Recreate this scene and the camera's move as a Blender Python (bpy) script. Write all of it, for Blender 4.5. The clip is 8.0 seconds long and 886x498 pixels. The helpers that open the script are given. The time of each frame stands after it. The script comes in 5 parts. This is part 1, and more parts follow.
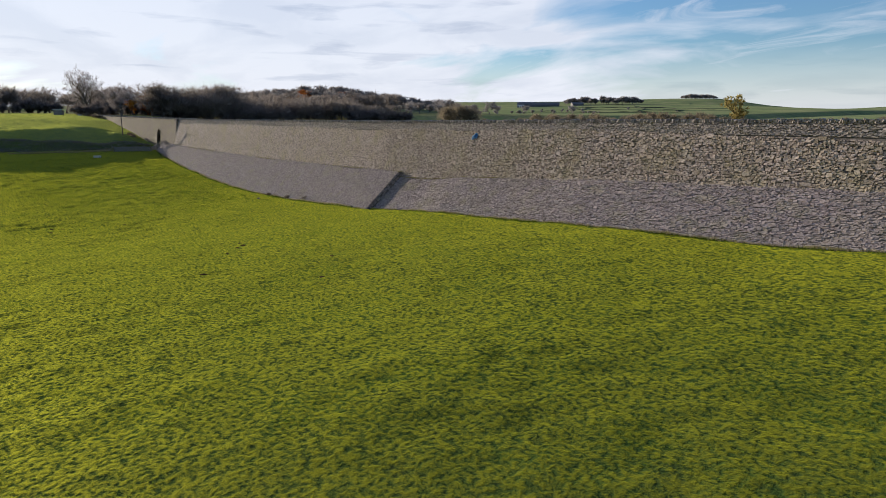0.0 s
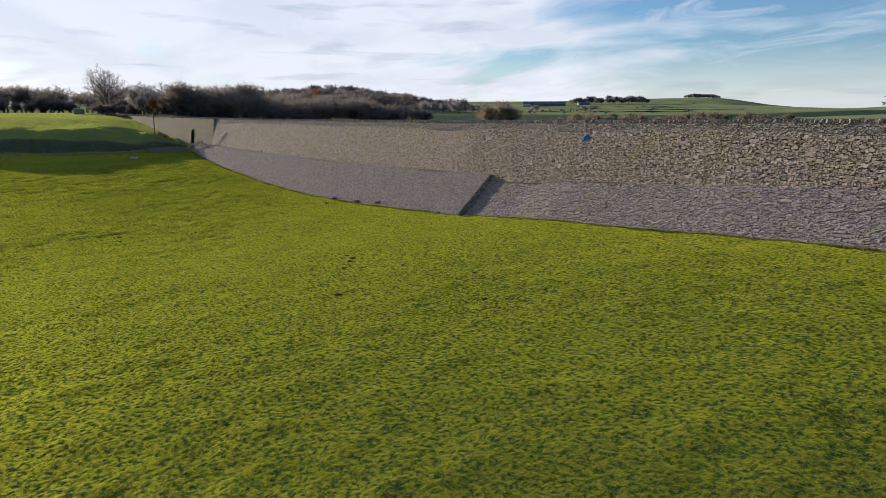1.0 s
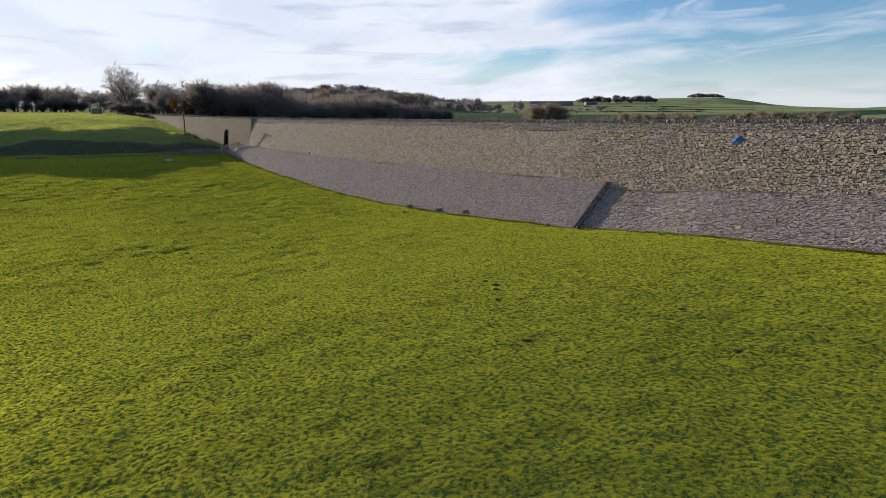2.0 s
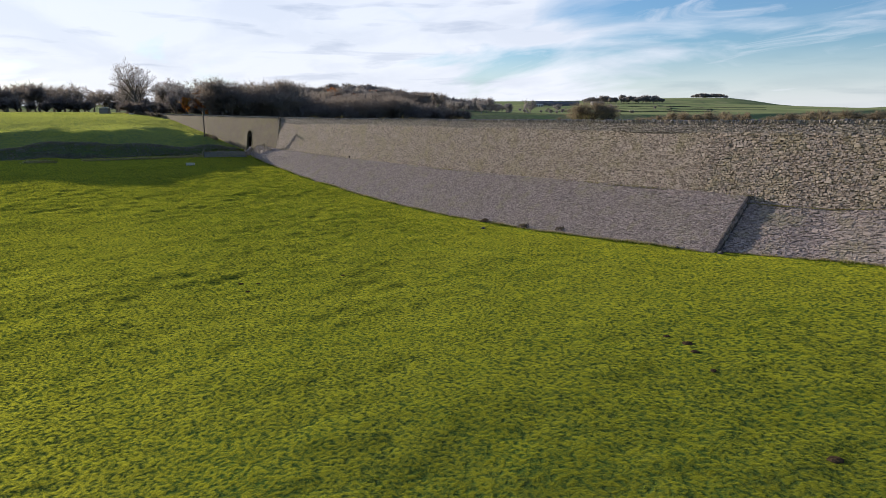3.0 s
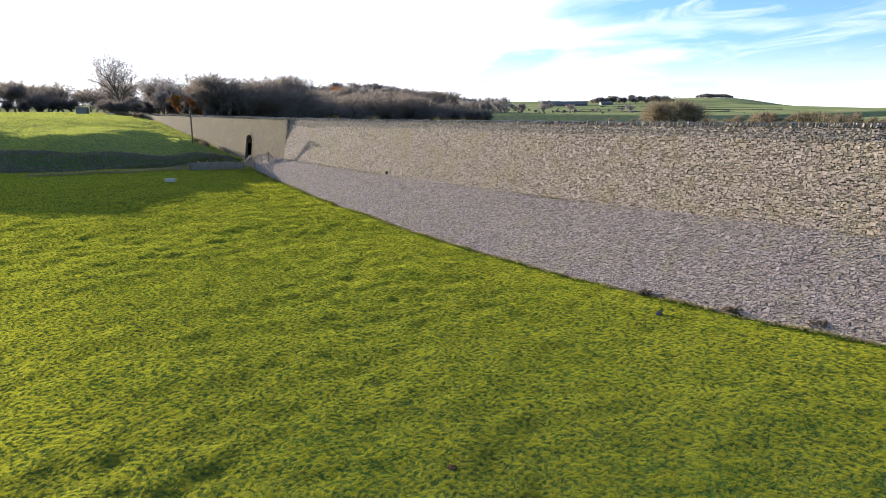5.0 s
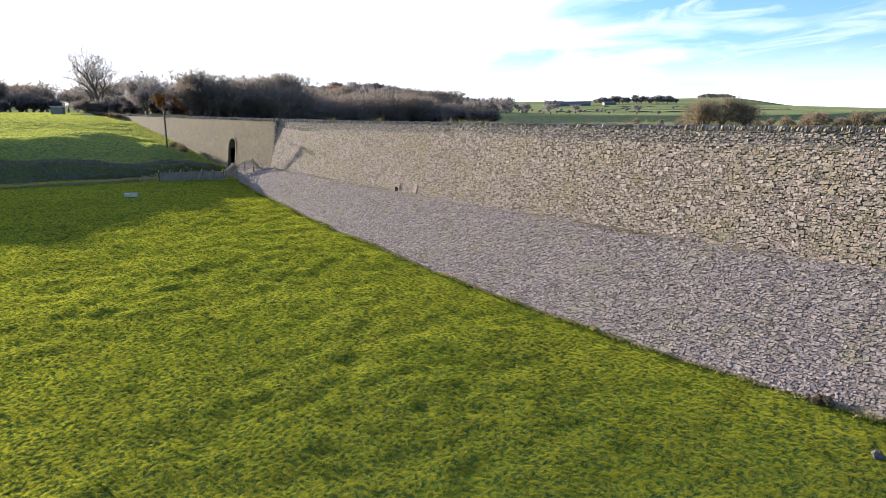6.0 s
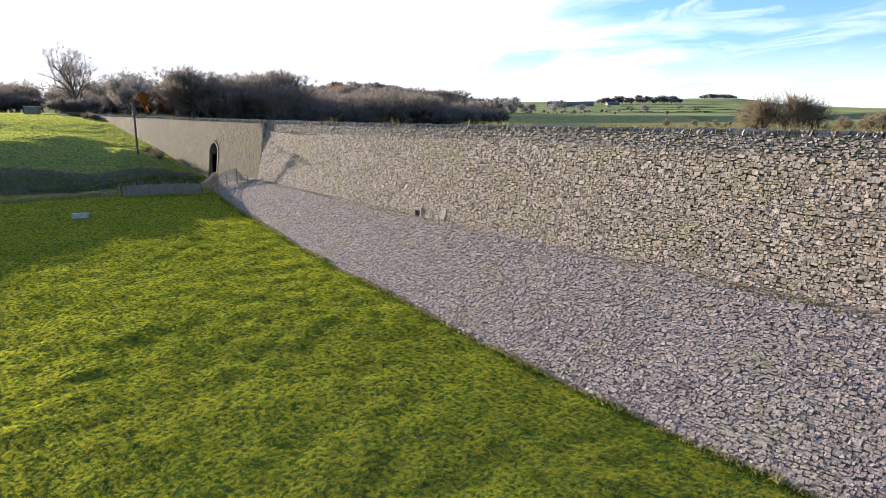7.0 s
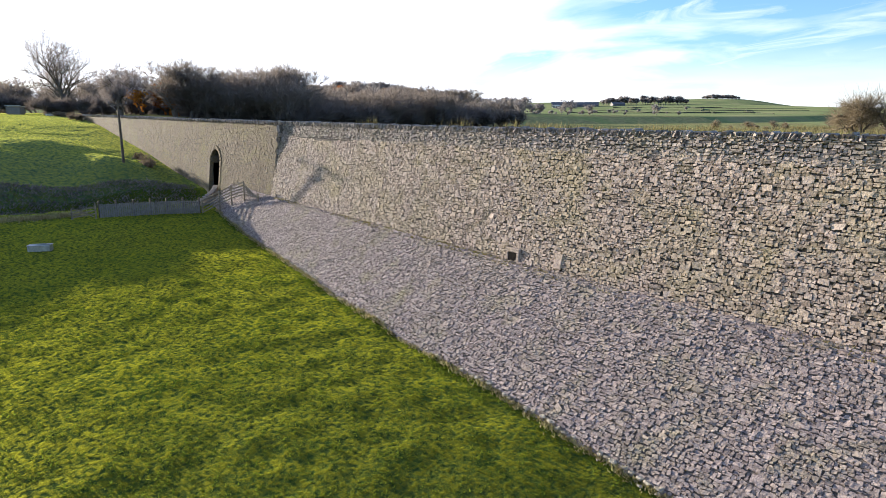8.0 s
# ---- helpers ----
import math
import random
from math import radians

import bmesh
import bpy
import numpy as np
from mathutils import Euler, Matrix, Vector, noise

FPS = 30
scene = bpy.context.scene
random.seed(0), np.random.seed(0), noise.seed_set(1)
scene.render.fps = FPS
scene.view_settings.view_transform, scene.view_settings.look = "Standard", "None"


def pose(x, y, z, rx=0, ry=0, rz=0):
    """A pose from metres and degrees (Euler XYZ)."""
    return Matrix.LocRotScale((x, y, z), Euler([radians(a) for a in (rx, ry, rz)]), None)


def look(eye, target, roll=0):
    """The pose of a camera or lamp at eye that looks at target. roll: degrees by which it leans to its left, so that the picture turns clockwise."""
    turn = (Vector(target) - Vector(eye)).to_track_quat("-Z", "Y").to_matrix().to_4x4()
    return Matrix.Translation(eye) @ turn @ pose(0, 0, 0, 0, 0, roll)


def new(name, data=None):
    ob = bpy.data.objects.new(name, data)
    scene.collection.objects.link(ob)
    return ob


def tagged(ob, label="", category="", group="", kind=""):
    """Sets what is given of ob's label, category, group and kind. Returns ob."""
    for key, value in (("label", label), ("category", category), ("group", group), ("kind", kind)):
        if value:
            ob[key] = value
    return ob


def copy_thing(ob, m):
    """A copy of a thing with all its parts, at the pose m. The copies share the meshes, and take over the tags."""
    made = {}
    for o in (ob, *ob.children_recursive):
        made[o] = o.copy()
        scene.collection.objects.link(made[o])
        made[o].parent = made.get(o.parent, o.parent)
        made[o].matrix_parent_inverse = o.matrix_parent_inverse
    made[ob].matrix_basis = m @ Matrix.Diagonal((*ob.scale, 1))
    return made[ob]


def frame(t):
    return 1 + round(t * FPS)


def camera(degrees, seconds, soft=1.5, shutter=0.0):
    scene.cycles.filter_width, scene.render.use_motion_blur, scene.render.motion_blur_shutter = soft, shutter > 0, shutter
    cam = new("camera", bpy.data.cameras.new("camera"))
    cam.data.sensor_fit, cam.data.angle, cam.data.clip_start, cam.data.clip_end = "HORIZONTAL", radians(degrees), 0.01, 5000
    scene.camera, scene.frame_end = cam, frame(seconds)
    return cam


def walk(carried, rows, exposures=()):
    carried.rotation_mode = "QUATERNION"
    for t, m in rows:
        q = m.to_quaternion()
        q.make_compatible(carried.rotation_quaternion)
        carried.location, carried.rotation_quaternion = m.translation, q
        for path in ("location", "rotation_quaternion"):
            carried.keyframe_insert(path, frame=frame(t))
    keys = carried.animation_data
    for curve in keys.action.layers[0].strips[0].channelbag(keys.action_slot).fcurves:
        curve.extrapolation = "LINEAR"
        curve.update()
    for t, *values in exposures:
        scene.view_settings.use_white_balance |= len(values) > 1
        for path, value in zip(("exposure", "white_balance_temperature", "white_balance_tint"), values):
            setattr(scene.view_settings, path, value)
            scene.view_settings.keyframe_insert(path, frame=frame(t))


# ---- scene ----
# World: x runs along the dam wall, y points out into the field, z is up.

# ---- camera ----
cam = camera(70.57, 8.0, soft=0.85)
ROWS = [
    (0.0, -141.95, 42.30, 10.04, -11.87, -129.04),
    (0.5, -137.41, 44.78, 10.06, -11.90, -129.04),
    (1.0, -132.00, 46.81, 10.05, -11.91, -129.04),
    (1.5, -125.84, 48.51, 10.01, -11.92, -129.04),
    (2.0, -119.46, 49.56, 9.96, -11.92, -129.01),
    (2.2, -116.85, 49.72, 9.94, -11.92, -129.00),
    (3.3, -102.50, 48.52, 9.93, -11.92, -128.98),
    (3.5, -99.95, 47.80, 9.93, -11.92, -128.98),
    (4.0, -93.66, 45.35, 9.92, -11.90, -128.98),
    (4.5, -87.52, 42.30, 9.92, -11.88, -128.96),
    (4.7, -85.08, 41.02, 9.93, -11.88, -128.96),
    (5.8, -71.21, 32.90, 10.03, -11.86, -128.97),
    (6.0, -68.95, 31.61, 10.05, -11.86, -128.98),
    (6.5, -63.31, 28.37, 10.09, -11.85, -128.99),
    (7.0, -57.30, 25.14, 10.11, -11.83, -129.00),
    (7.5, -50.95, 22.57, 10.12, -11.80, -129.00),
    (8.0, -44.50, 20.77, 10.10, -11.77, -128.98),
]
walk(cam, [(t, pose(x, y, z, 90 + pitch, 0, yaw)) for t, x, y, z, pitch, yaw in ROWS], exposures=[(0.0, 0.58), (2.2, 0.66), (3.4, 0.80), (4.5, 1.32), (6.0, 1.52), (8.0, 1.47)])

# ---- light ----
SUN_AZ, SUN_EL = 11.5, 9.0
sun_dir = Vector((math.cos(radians(SUN_AZ)) * math.cos(radians(SUN_EL)), math.sin(radians(SUN_AZ)) * math.cos(radians(SUN_EL)), math.sin(radians(SUN_EL))))
sun_data = bpy.data.lights.new("sun", "SUN")
sun_data.energy, sun_data.angle, sun_data.color = 4.5, radians(0.6), (1.0, 0.88, 0.72)
sun = new("sun", sun_data)
sun.matrix_world = look(sun_dir * 300, (0, 0, 0))

world = bpy.data.worlds.new("sky")
scene.world = world
world.use_nodes = True
wt = world.node_tree
wt.nodes.clear()


def wn(kind, **values):
    n = wt.nodes.new(kind)
    for k, v in values.items():
        n.inputs[k].default_value = v
    return n


sky = wt.nodes.new("ShaderNodeTexSky")
sky.sky_type, sky.sun_disc = "NISHITA", False
sky.sun_elevation, sky.sun_rotation = radians(SUN_EL), radians(90 - SUN_AZ)
sky.air_density, sky.dust_density, sky.ozone_density = 1.0, 0.25, 3.0
# thin high cloud over the whole sky, streaked as cirrus is
tc = wt.nodes.new("ShaderNodeTexCoord")
sep = wt.nodes.new("ShaderNodeSeparateXYZ")
zup = wt.nodes.new("ShaderNodeMath")
zup.operation, zup.inputs[1].default_value = "ADD", 0.18
dx, dy = wt.nodes.new("ShaderNodeMath"), wt.nodes.new("ShaderNodeMath")
dx.operation = dy.operation = "DIVIDE"
plane_xy = wt.nodes.new("ShaderNodeCombineXYZ")
wt.links.new(tc.outputs["Generated"], sep.inputs[0])
wt.links.new(sep.outputs["Z"], zup.inputs[0])
wt.links.new(sep.outputs["X"], dx.inputs[0])
wt.links.new(sep.outputs["Y"], dy.inputs[0])
wt.links.new(zup.outputs[0], dx.inputs[1])
wt.links.new(zup.outputs[0], dy.inputs[1])
wt.links.new(dx.outputs[0], plane_xy.inputs[0])
wt.links.new(dy.outputs[0], plane_xy.inputs[1])
mp = wt.nodes.new("ShaderNodeMapping")
mp.inputs["Rotation"].default_value = (0, 0, radians(35))
mp.inputs["Scale"].default_value = (0.6, 0.85, 1)
mp.inputs["Location"].default_value = (0.95, 0.55, 0)
wt.links.new(plane_xy.outputs[0], mp.inputs[0])
cl = wn("ShaderNodeTexNoise", Scale=1.3, Detail=8.0, Roughness=0.52, Distortion=0.5)
wt.links.new(mp.outputs[0], cl.inputs["Vector"])
# ice cloud scatters forward: it shows most round the sun and thins away from it
toward = wt.nodes.new("ShaderNodeVectorMath")
toward.operation, toward.inputs[1].default_value = "DOT_PRODUCT", sun_dir
wt.links.new(tc.outputs["Generated"], toward.inputs[0])
halo = wt.nodes.new("ShaderNodeMapRange")
halo.inputs["From Min"].default_value, halo.inputs["From Max"].default_value = 0.1, 0.75
halo.inputs["To Min"].default_value, halo.inputs["To Max"].default_value = -0.20, 0.18
wt.links.new(toward.outputs["Value"], halo.inputs["Value"])
both = wt.nodes.new("ShaderNodeMath")
both.operation = "ADD"
wt.links.new(cl.outputs["Fac"], both.inputs[0])
wt.links.new(halo.outputs[0], both.inputs[1])
ramp = wt.nodes.new("ShaderNodeValToRGB")
ramp.color_ramp.elements[0].position, ramp.color_ramp.elements[1].position = 0.40, 0.60
wt.links.new(both.outputs[0], ramp.inputs[0])
# seen along its length near the horizon the veil is thick, overhead it is thin
thick = wt.nodes.new("ShaderNodeMapRange")
thick.inputs["From Min"].default_value, thick.inputs["From Max"].default_value = 0.0, 0.55
thick.inputs["To Min"].default_value, thick.inputs["To Max"].default_value = 1.0, 0.55
wt.links.new(sep.outputs["Z"], thick.inputs["Value"])
cover = wt.nodes.new("ShaderNodeMath")
cover.operation = "MULTIPLY"
wt.links.new(ramp.outputs[0], cover.inputs[0])
wt.links.new(thick.outputs[0], cover.inputs[1])
veil = wt.nodes.new("ShaderNodeMixRGB")
# the cloud itself is greyer where it is thick
fold = wn("ShaderNodeTexNoise", Scale=2.4, Detail=6.0, Roughness=0.55, Distortion=0.4)
wt.links.new(mp.outputs[0], fold.inputs["Vector"])
grey = wt.nodes.new("ShaderNodeValToRGB")
grey.color_ramp.elements[0].position, grey.color_ramp.elements[0].color = 0.38, (0.88, 0.895, 0.92, 1)
grey.color_ramp.elements[1].position, grey.color_ramp.elements[1].color = 0.56, (1, 1, 1, 1)
wt.links.new(fold.outputs["Fac"], grey.inputs[0])
gain = wt.nodes.new("ShaderNodeMixRGB")
gain.blend_type, gain.inputs[0].default_value, gain.inputs[2].default_value = "MULTIPLY", 1.0, (5.65, 5.85, 6.5, 1)
# small flat grey clouds low down
bars = wt.nodes.new("ShaderNodeMapping")
bars.inputs["Scale"].default_value, bars.inputs["Location"].default_value = (4.0, 4.0, 34.0), (0.3, 1.7, 0.4)
wt.links.new(tc.outputs["Generated"], bars.inputs[0])
bar = wn("ShaderNodeTexNoise", Scale=1.5, Detail=6.0, Roughness=0.55, Distortion=0.3)
wt.links.new(bars.outputs[0], bar.inputs["Vector"])
flat = wt.nodes.new("ShaderNodeMapRange")
flat.inputs["From Min"].default_value, flat.inputs["From Max"].default_value = 0.58, 0.70
flat.inputs["To Min"].default_value, flat.inputs["To Max"].default_value = 0.0, 0.55
wt.links.new(bar.outputs["Fac"], flat.inputs["Value"])
dim = wt.nodes.new("ShaderNodeMixRGB")
dim.blend_type, dim.inputs[2].default_value = "MULTIPLY", (0.62, 0.66, 0.74, 1)
wt.links.new(flat.outputs[0], dim.inputs[0])
wt.links.new(grey.outputs[0], dim.inputs[1])
wt.links.new(dim.outputs[0], gain.inputs[1])
wt.links.new(gain.outputs[0], veil.inputs[2])
# fine streaks of higher cirrus
mp2 = wt.nodes.new("ShaderNodeMapping")
mp2.inputs["Rotation"].default_value = (0, 0, radians(-28))
mp2.inputs["Scale"].default_value = (0.8, 1.6, 1)
wt.links.new(plane_xy.outputs[0], mp2.inputs[0])
streak = wn("ShaderNodeTexNoise", Scale=1.9, Detail=9.0, Roughness=0.62, Distortion=0.9)
wt.links.new(mp2.outputs[0], streak.inputs["Vector"])
wisp = wt.nodes.new("ShaderNodeMapRange")
wisp.inputs["From Min"].default_value, wisp.inputs["From Max"].default_value = 0.49, 0.74
wisp.inputs["To Min"].default_value, wisp.inputs["To Max"].default_value = 0.0, 0.62
wt.links.new(streak.outputs["Fac"], wisp.inputs["Value"])
# haze along the horizon
haze = wt.nodes.new("ShaderNodeMapRange")
haze.inputs["From Min"].default_value, haze.inputs["From Max"].default_value = 0.0, 0.10
haze.inputs["To Min"].default_value, haze.inputs["To Max"].default_value = 0.8, 0.0
wt.links.new(sep.outputs["Z"], haze.inputs["Value"])
most = wt.nodes.new("ShaderNodeMath")
most.operation = "MAXIMUM"
wisps = wt.nodes.new("ShaderNodeMath")
wisps.operation = "MAXIMUM"
wt.links.new(cover.outputs[0], wisps.inputs[0])
wt.links.new(wisp.outputs[0], wisps.inputs[1])
wt.links.new(wisps.outputs[0], most.inputs[0])
wt.links.new(haze.outputs[0], most.inputs[1])
wt.links.new(most.outputs[0], veil.inputs[0])
deep = wt.nodes.new("ShaderNodeMixRGB")
deep.blend_type, deep.inputs[0].default_value, deep.inputs[2].default_value = "MULTIPLY", 1.0, (0.86, 0.98, 1.20, 1)
wt.links.new(sky.outputs[0], deep.inputs[1])
wt.links.new(deep.outputs[0], veil.inputs[1])
bg = wn("ShaderNodeBackground", Strength=0.10)
wo = wt.nodes.new("ShaderNodeOutputWorld")
wt.links.new(veil.outputs[0], bg.inputs[0])
wt.links.new(bg.outputs[0], wo.inputs[0])


# ---- materials ----
def material(name, stops, scale, rough=0.85, bump=0.3, bump_scale=40.0, island=0.0, patch=0.0, patch_scale=0.2, patch_colour=(0.2, 0.2, 0.1), stain=0.0, stain_scale=2.0, stain_colour=(0.09, 0.078, 0.07), fleck=0.0, fleck_scale=0.9, fleck_colour=(0.12, 0.10, 0.04), translucent=0.0, obj_random=False, metal=0.0, spec=0.3, matt=False, relief=0.03, glow=(1.0, 1.0, 1.0), sheen=0.0, waxy=0.0, waxy_colour=(0.55, 0.55, 0.06), sheen_colour=(1, 1, 1)):
    """Noise-coloured surface: stops of (position, colour), fine relief, larger patches, and a tone of its own for each loose piece."""
    m = bpy.data.materials.new(name)
    m.use_nodes = True
    nt = m.node_tree
    p = nt.nodes["Principled BSDF"]
    geo = nt.nodes.new("ShaderNodeNewGeometry")
    nz = nt.nodes.new("ShaderNodeTexNoise")
    nz.inputs["Scale"].default_value, nz.inputs["Detail"].default_value, nz.inputs["Roughness"].default_value = scale, 6.0, 0.65
    nt.links.new(geo.outputs["Position"], nz.inputs["Vector"])
    rp = nt.nodes.new("ShaderNodeValToRGB")
    while len(rp.color_ramp.elements) < len(stops):
        rp.color_ramp.elements.new(0.5)
    for e, (pos, c) in zip(rp.color_ramp.elements, stops):
        e.position, e.color = pos, (*c, 1)
    fac = nz.outputs["Fac"]
    if island:
        if obj_random:
            src = nt.nodes.new("ShaderNodeObjectInfo").outputs["Random"]
        else:
            src = geo.outputs["Random Per Island"]
        mr = nt.nodes.new("ShaderNodeMapRange")
        mr.inputs["To Min"].default_value, mr.inputs["To Max"].default_value = -island / 2, island / 2
        nt.links.new(src, mr.inputs["Value"])
        ad = nt.nodes.new("ShaderNodeMath")
        ad.operation = "ADD"
        nt.links.new(fac, ad.inputs[0])
        nt.links.new(mr.outputs[0], ad.inputs[1])
        fac = ad.outputs[0]
    nt.links.new(fac, rp.inputs[0])
    colour = rp.outputs[0]
    if patch:
        n2 = nt.nodes.new("ShaderNodeTexNoise")
        n2.inputs["Scale"].default_value, n2.inputs["Detail"].default_value, n2.inputs["Distortion"].default_value = patch_scale, 4.0, 0.6
        nt.links.new(geo.outputs["Position"], n2.inputs["Vector"])
        r2 = nt.nodes.new("ShaderNodeValToRGB")
        r2.color_ramp.elements[0].position, r2.color_ramp.elements[1].position = 0.46, 0.70
        nt.links.new(n2.outputs["Fac"], r2.inputs[0])
        sc = nt.nodes.new("ShaderNodeMath")
        sc.operation, sc.inputs[1].default_value = "MULTIPLY", patch
        nt.links.new(r2.outputs[0], sc.inputs[0])
        mx = nt.nodes.new("ShaderNodeMixRGB")
        mx.inputs[2].default_value = (*patch_colour, 1)
        nt.links.new(sc.outputs[0], mx.inputs[0])
        nt.links.new(colour, mx.inputs[1])
        colour = mx.outputs[0]
    for fleck, fleck_scale, fleck_colour in ((fleck, fleck_scale, fleck_colour), (stain, stain_scale, stain_colour)):
        if not fleck:
            continue
        n3 = nt.nodes.new("ShaderNodeTexNoise")
        n3.inputs["Scale"].default_value, n3.inputs["Detail"].default_value, n3.inputs["Roughness"].default_value = fleck_scale, 5.0, 0.7
        nt.links.new(geo.outputs["Position"], n3.inputs["Vector"])
        r3 = nt.nodes.new("ShaderNodeMapRange")
        r3.inputs["From Min"].default_value, r3.inputs["From Max"].default_value = 0.52, 0.72
        r3.inputs["To Min"].default_value, r3.inputs["To Max"].default_value = 0.0, fleck
        nt.links.new(n3.outputs["Fac"], r3.inputs["Value"])
        m3 = nt.nodes.new("ShaderNodeMixRGB")
        m3.inputs[2].default_value = (*fleck_colour, 1)
        nt.links.new(r3.outputs[0], m3.inputs[0])
        nt.links.new(colour, m3.inputs[1])
        colour = m3.outputs[0]
    nt.links.new(colour, p.inputs["Base Color"])
    p.inputs["Roughness"].default_value, p.inputs["Metallic"].default_value = rough, metal
    p.inputs["Specular IOR Level"].default_value = spec
    if bump:
        nb = nt.nodes.new("ShaderNodeTexNoise")
        nb.inputs["Scale"].default_value, nb.inputs["Detail"].default_value, nb.inputs["Roughness"].default_value = bump_scale, 5.0, 0.6
        nt.links.new(geo.outputs["Position"], nb.inputs["Vector"])
        bp = nt.nodes.new("ShaderNodeBump")
        bp.inputs["Strength"].default_value, bp.inputs["Distance"].default_value = bump, relief
        nt.links.new(nb.outputs["Fac"], bp.inputs["Height"])
        nt.links.new(bp.outputs[0], p.inputs["Normal"])
    surface = p.outputs[0]
    if matt:
        # leaves and turf: plain scattering, no gloss
        df = nt.nodes.new("ShaderNodeBsdfDiffuse")
        nt.links.new(colour, df.inputs[0])
        if bump:
            nt.links.new(bp.outputs[0], df.inputs["Normal"])
        surface = df.outputs[0]
        if sheen:
            # upright leaf tips and waxy blades catch a low sun, most of all seen along the ground and against the light
            for kind, share, rg in (("ShaderNodeBsdfSheen", sheen, 0.45), ("ShaderNodeBsdfAnisotropic", waxy, 0.7)):
                gl = nt.nodes.new(kind)
                gl.inputs["Roughness"].default_value = rg
                gl.inputs["Color"].default_value = (*(sheen_colour if share == sheen else waxy_colour), 1)
                mg = nt.nodes.new("ShaderNodeMixShader")
                mg.inputs[0].default_value = share
                if bump:
                    # the tips stand on the tussocks, few in the gaps between them
                    tips = nt.nodes.new("ShaderNodeMapRange")
                    tips.inputs["From Min"].default_value, tips.inputs["From Max"].default_value = 0.40, 0.60
                    tips.inputs["To Min"].default_value, tips.inputs["To Max"].default_value = 0.0, 2.0 * share
                    nt.links.new(nb.outputs["Fac"], tips.inputs["Value"])
                    nt.links.new(tips.outputs[0], mg.inputs[0])
                    soft_bump = nt.nodes.new("ShaderNodeBump")
                    soft_bump.inputs["Strength"].default_value, soft_bump.inputs["Distance"].default_value = bump, relief * 0.15
                    nt.links.new(nb.outputs["Fac"], soft_bump.inputs["Height"])
                    nt.links.new(soft_bump.outputs[0], gl.inputs["Normal"])
                nt.links.new(surface, mg.inputs[1])
                nt.links.new(gl.outputs[0], mg.inputs[2])
                surface = mg.outputs[0]
        nt.links.new(surface, nt.nodes["Material Output"].inputs[0])
    if translucent:
        tr = nt.nodes.new("ShaderNodeBsdfTranslucent")
        tint = nt.nodes.new("ShaderNodeMixRGB")
        tint.blend_type, tint.inputs[0].default_value, tint.inputs[2].default_value = "MULTIPLY", 1.0, (*glow, 1)
        nt.links.new(colour, tint.inputs[1])
        nt.links.new(tint.outputs[0], tr.inputs[0])
        ms = nt.nodes.new("ShaderNodeMixShader")
        ms.inputs[0].default_value = translucent
        nt.links.new(surface, ms.inputs[1])
        nt.links.new(tr.outputs[0], ms.inputs[2])
        nt.links.new(ms.outputs[0], nt.nodes["Material Output"].inputs[0])
    return m


GRASS = material("pasture_grass", [(0.34, (0.040, 0.066, 0.018)), (0.5, (0.080, 0.118, 0.028)), (0.66, (0.134, 0.166, 0.037))], 5.0, bump=1.0, bump_scale=5.0, relief=0.30, stain=0.5, stain_scale=3.4, stain_colour=(0.030, 0.050, 0.022), fleck=0.5, fleck_scale=1.1, fleck_colour=(0.050, 0.056, 0.022), patch=0.6, patch_scale=0.22, patch_colour=(0.055, 0.112, 0.024), matt=True, sheen=0.33, waxy=0.07, sheen_colour=(0.53, 0.55, 0.03))
# a second, yellower field; its sunlit glow and bluish shade are tinted in too
RISE = material("rising_pasture", [(0.36, (0.065, 0.105, 0.052)), (0.5, (0.105, 0.155, 0.070)), (0.64, (0.155, 0.205, 0.080))], 3.0, bump=1.0, bump_scale=3.0, relief=0.30, patch=0.4, patch_scale=0.12, patch_colour=(0.10, 0.15, 0.02), matt=True, sheen=0.24, waxy=0.06, sheen_colour=(0.66, 0.68, 0.13))
# light through a leaf comes out yellower and stronger than light off it
BLADE = material("grass_blade", [(0.2, (0.050, 0.082, 0.018)), (0.5, (0.082, 0.118, 0.024)), (0.8, (0.125, 0.15, 0.030))], 0.5, bump=0, island=0.2, patch=0.5, patch_scale=0.22, patch_colour=(0.050, 0.092, 0.014), translucent=0.6, glow=(1.55, 1.5, 0.8), matt=True)
DRY = material("dry_grass", [(0.25, (0.16, 0.13, 0.06)), (0.6, (0.28, 0.24, 0.11)), (0.8, (0.24, 0.25, 0.08))], 1.0, rough=0.7, bump=0, island=0.6, translucent=0.4, matt=True)
STONE = material("limestone_rubble", [(0.22, (0.185, 0.146, 0.124)), (0.45, (0.355, 0.286, 0.246)), (0.62, (0.43, 0.352, 0.305)), (0.85, (0.50, 0.415, 0.365))], 9.0, bump=0.9, bump_scale=14.0, relief=0.045, island=0.50, patch=0.38, patch_scale=0.45, patch_colour=(0.33, 0.285, 0.15), fleck=0.5, fleck_scale=0.7, fleck_colour=(0.35, 0.305, 0.155), stain=0.80, stain_scale=2.8, spec=0.15)
STONE_PIECE = material("limestone_block", [(0.22, (0.185, 0.146, 0.124)), (0.45, (0.355, 0.286, 0.246)), (0.62, (0.43, 0.352, 0.305)), (0.85, (0.50, 0.415, 0.365))], 9.0, bump=0.9, bump_scale=14.0, relief=0.045, island=0.50, obj_random=True, patch=0.38, patch_scale=0.45, patch_colour=(0.33, 0.285, 0.15), fleck=0.5, fleck_scale=0.7, fleck_colour=(0.35, 0.305, 0.155), stain=0.80, stain_scale=2.8, spec=0.15)
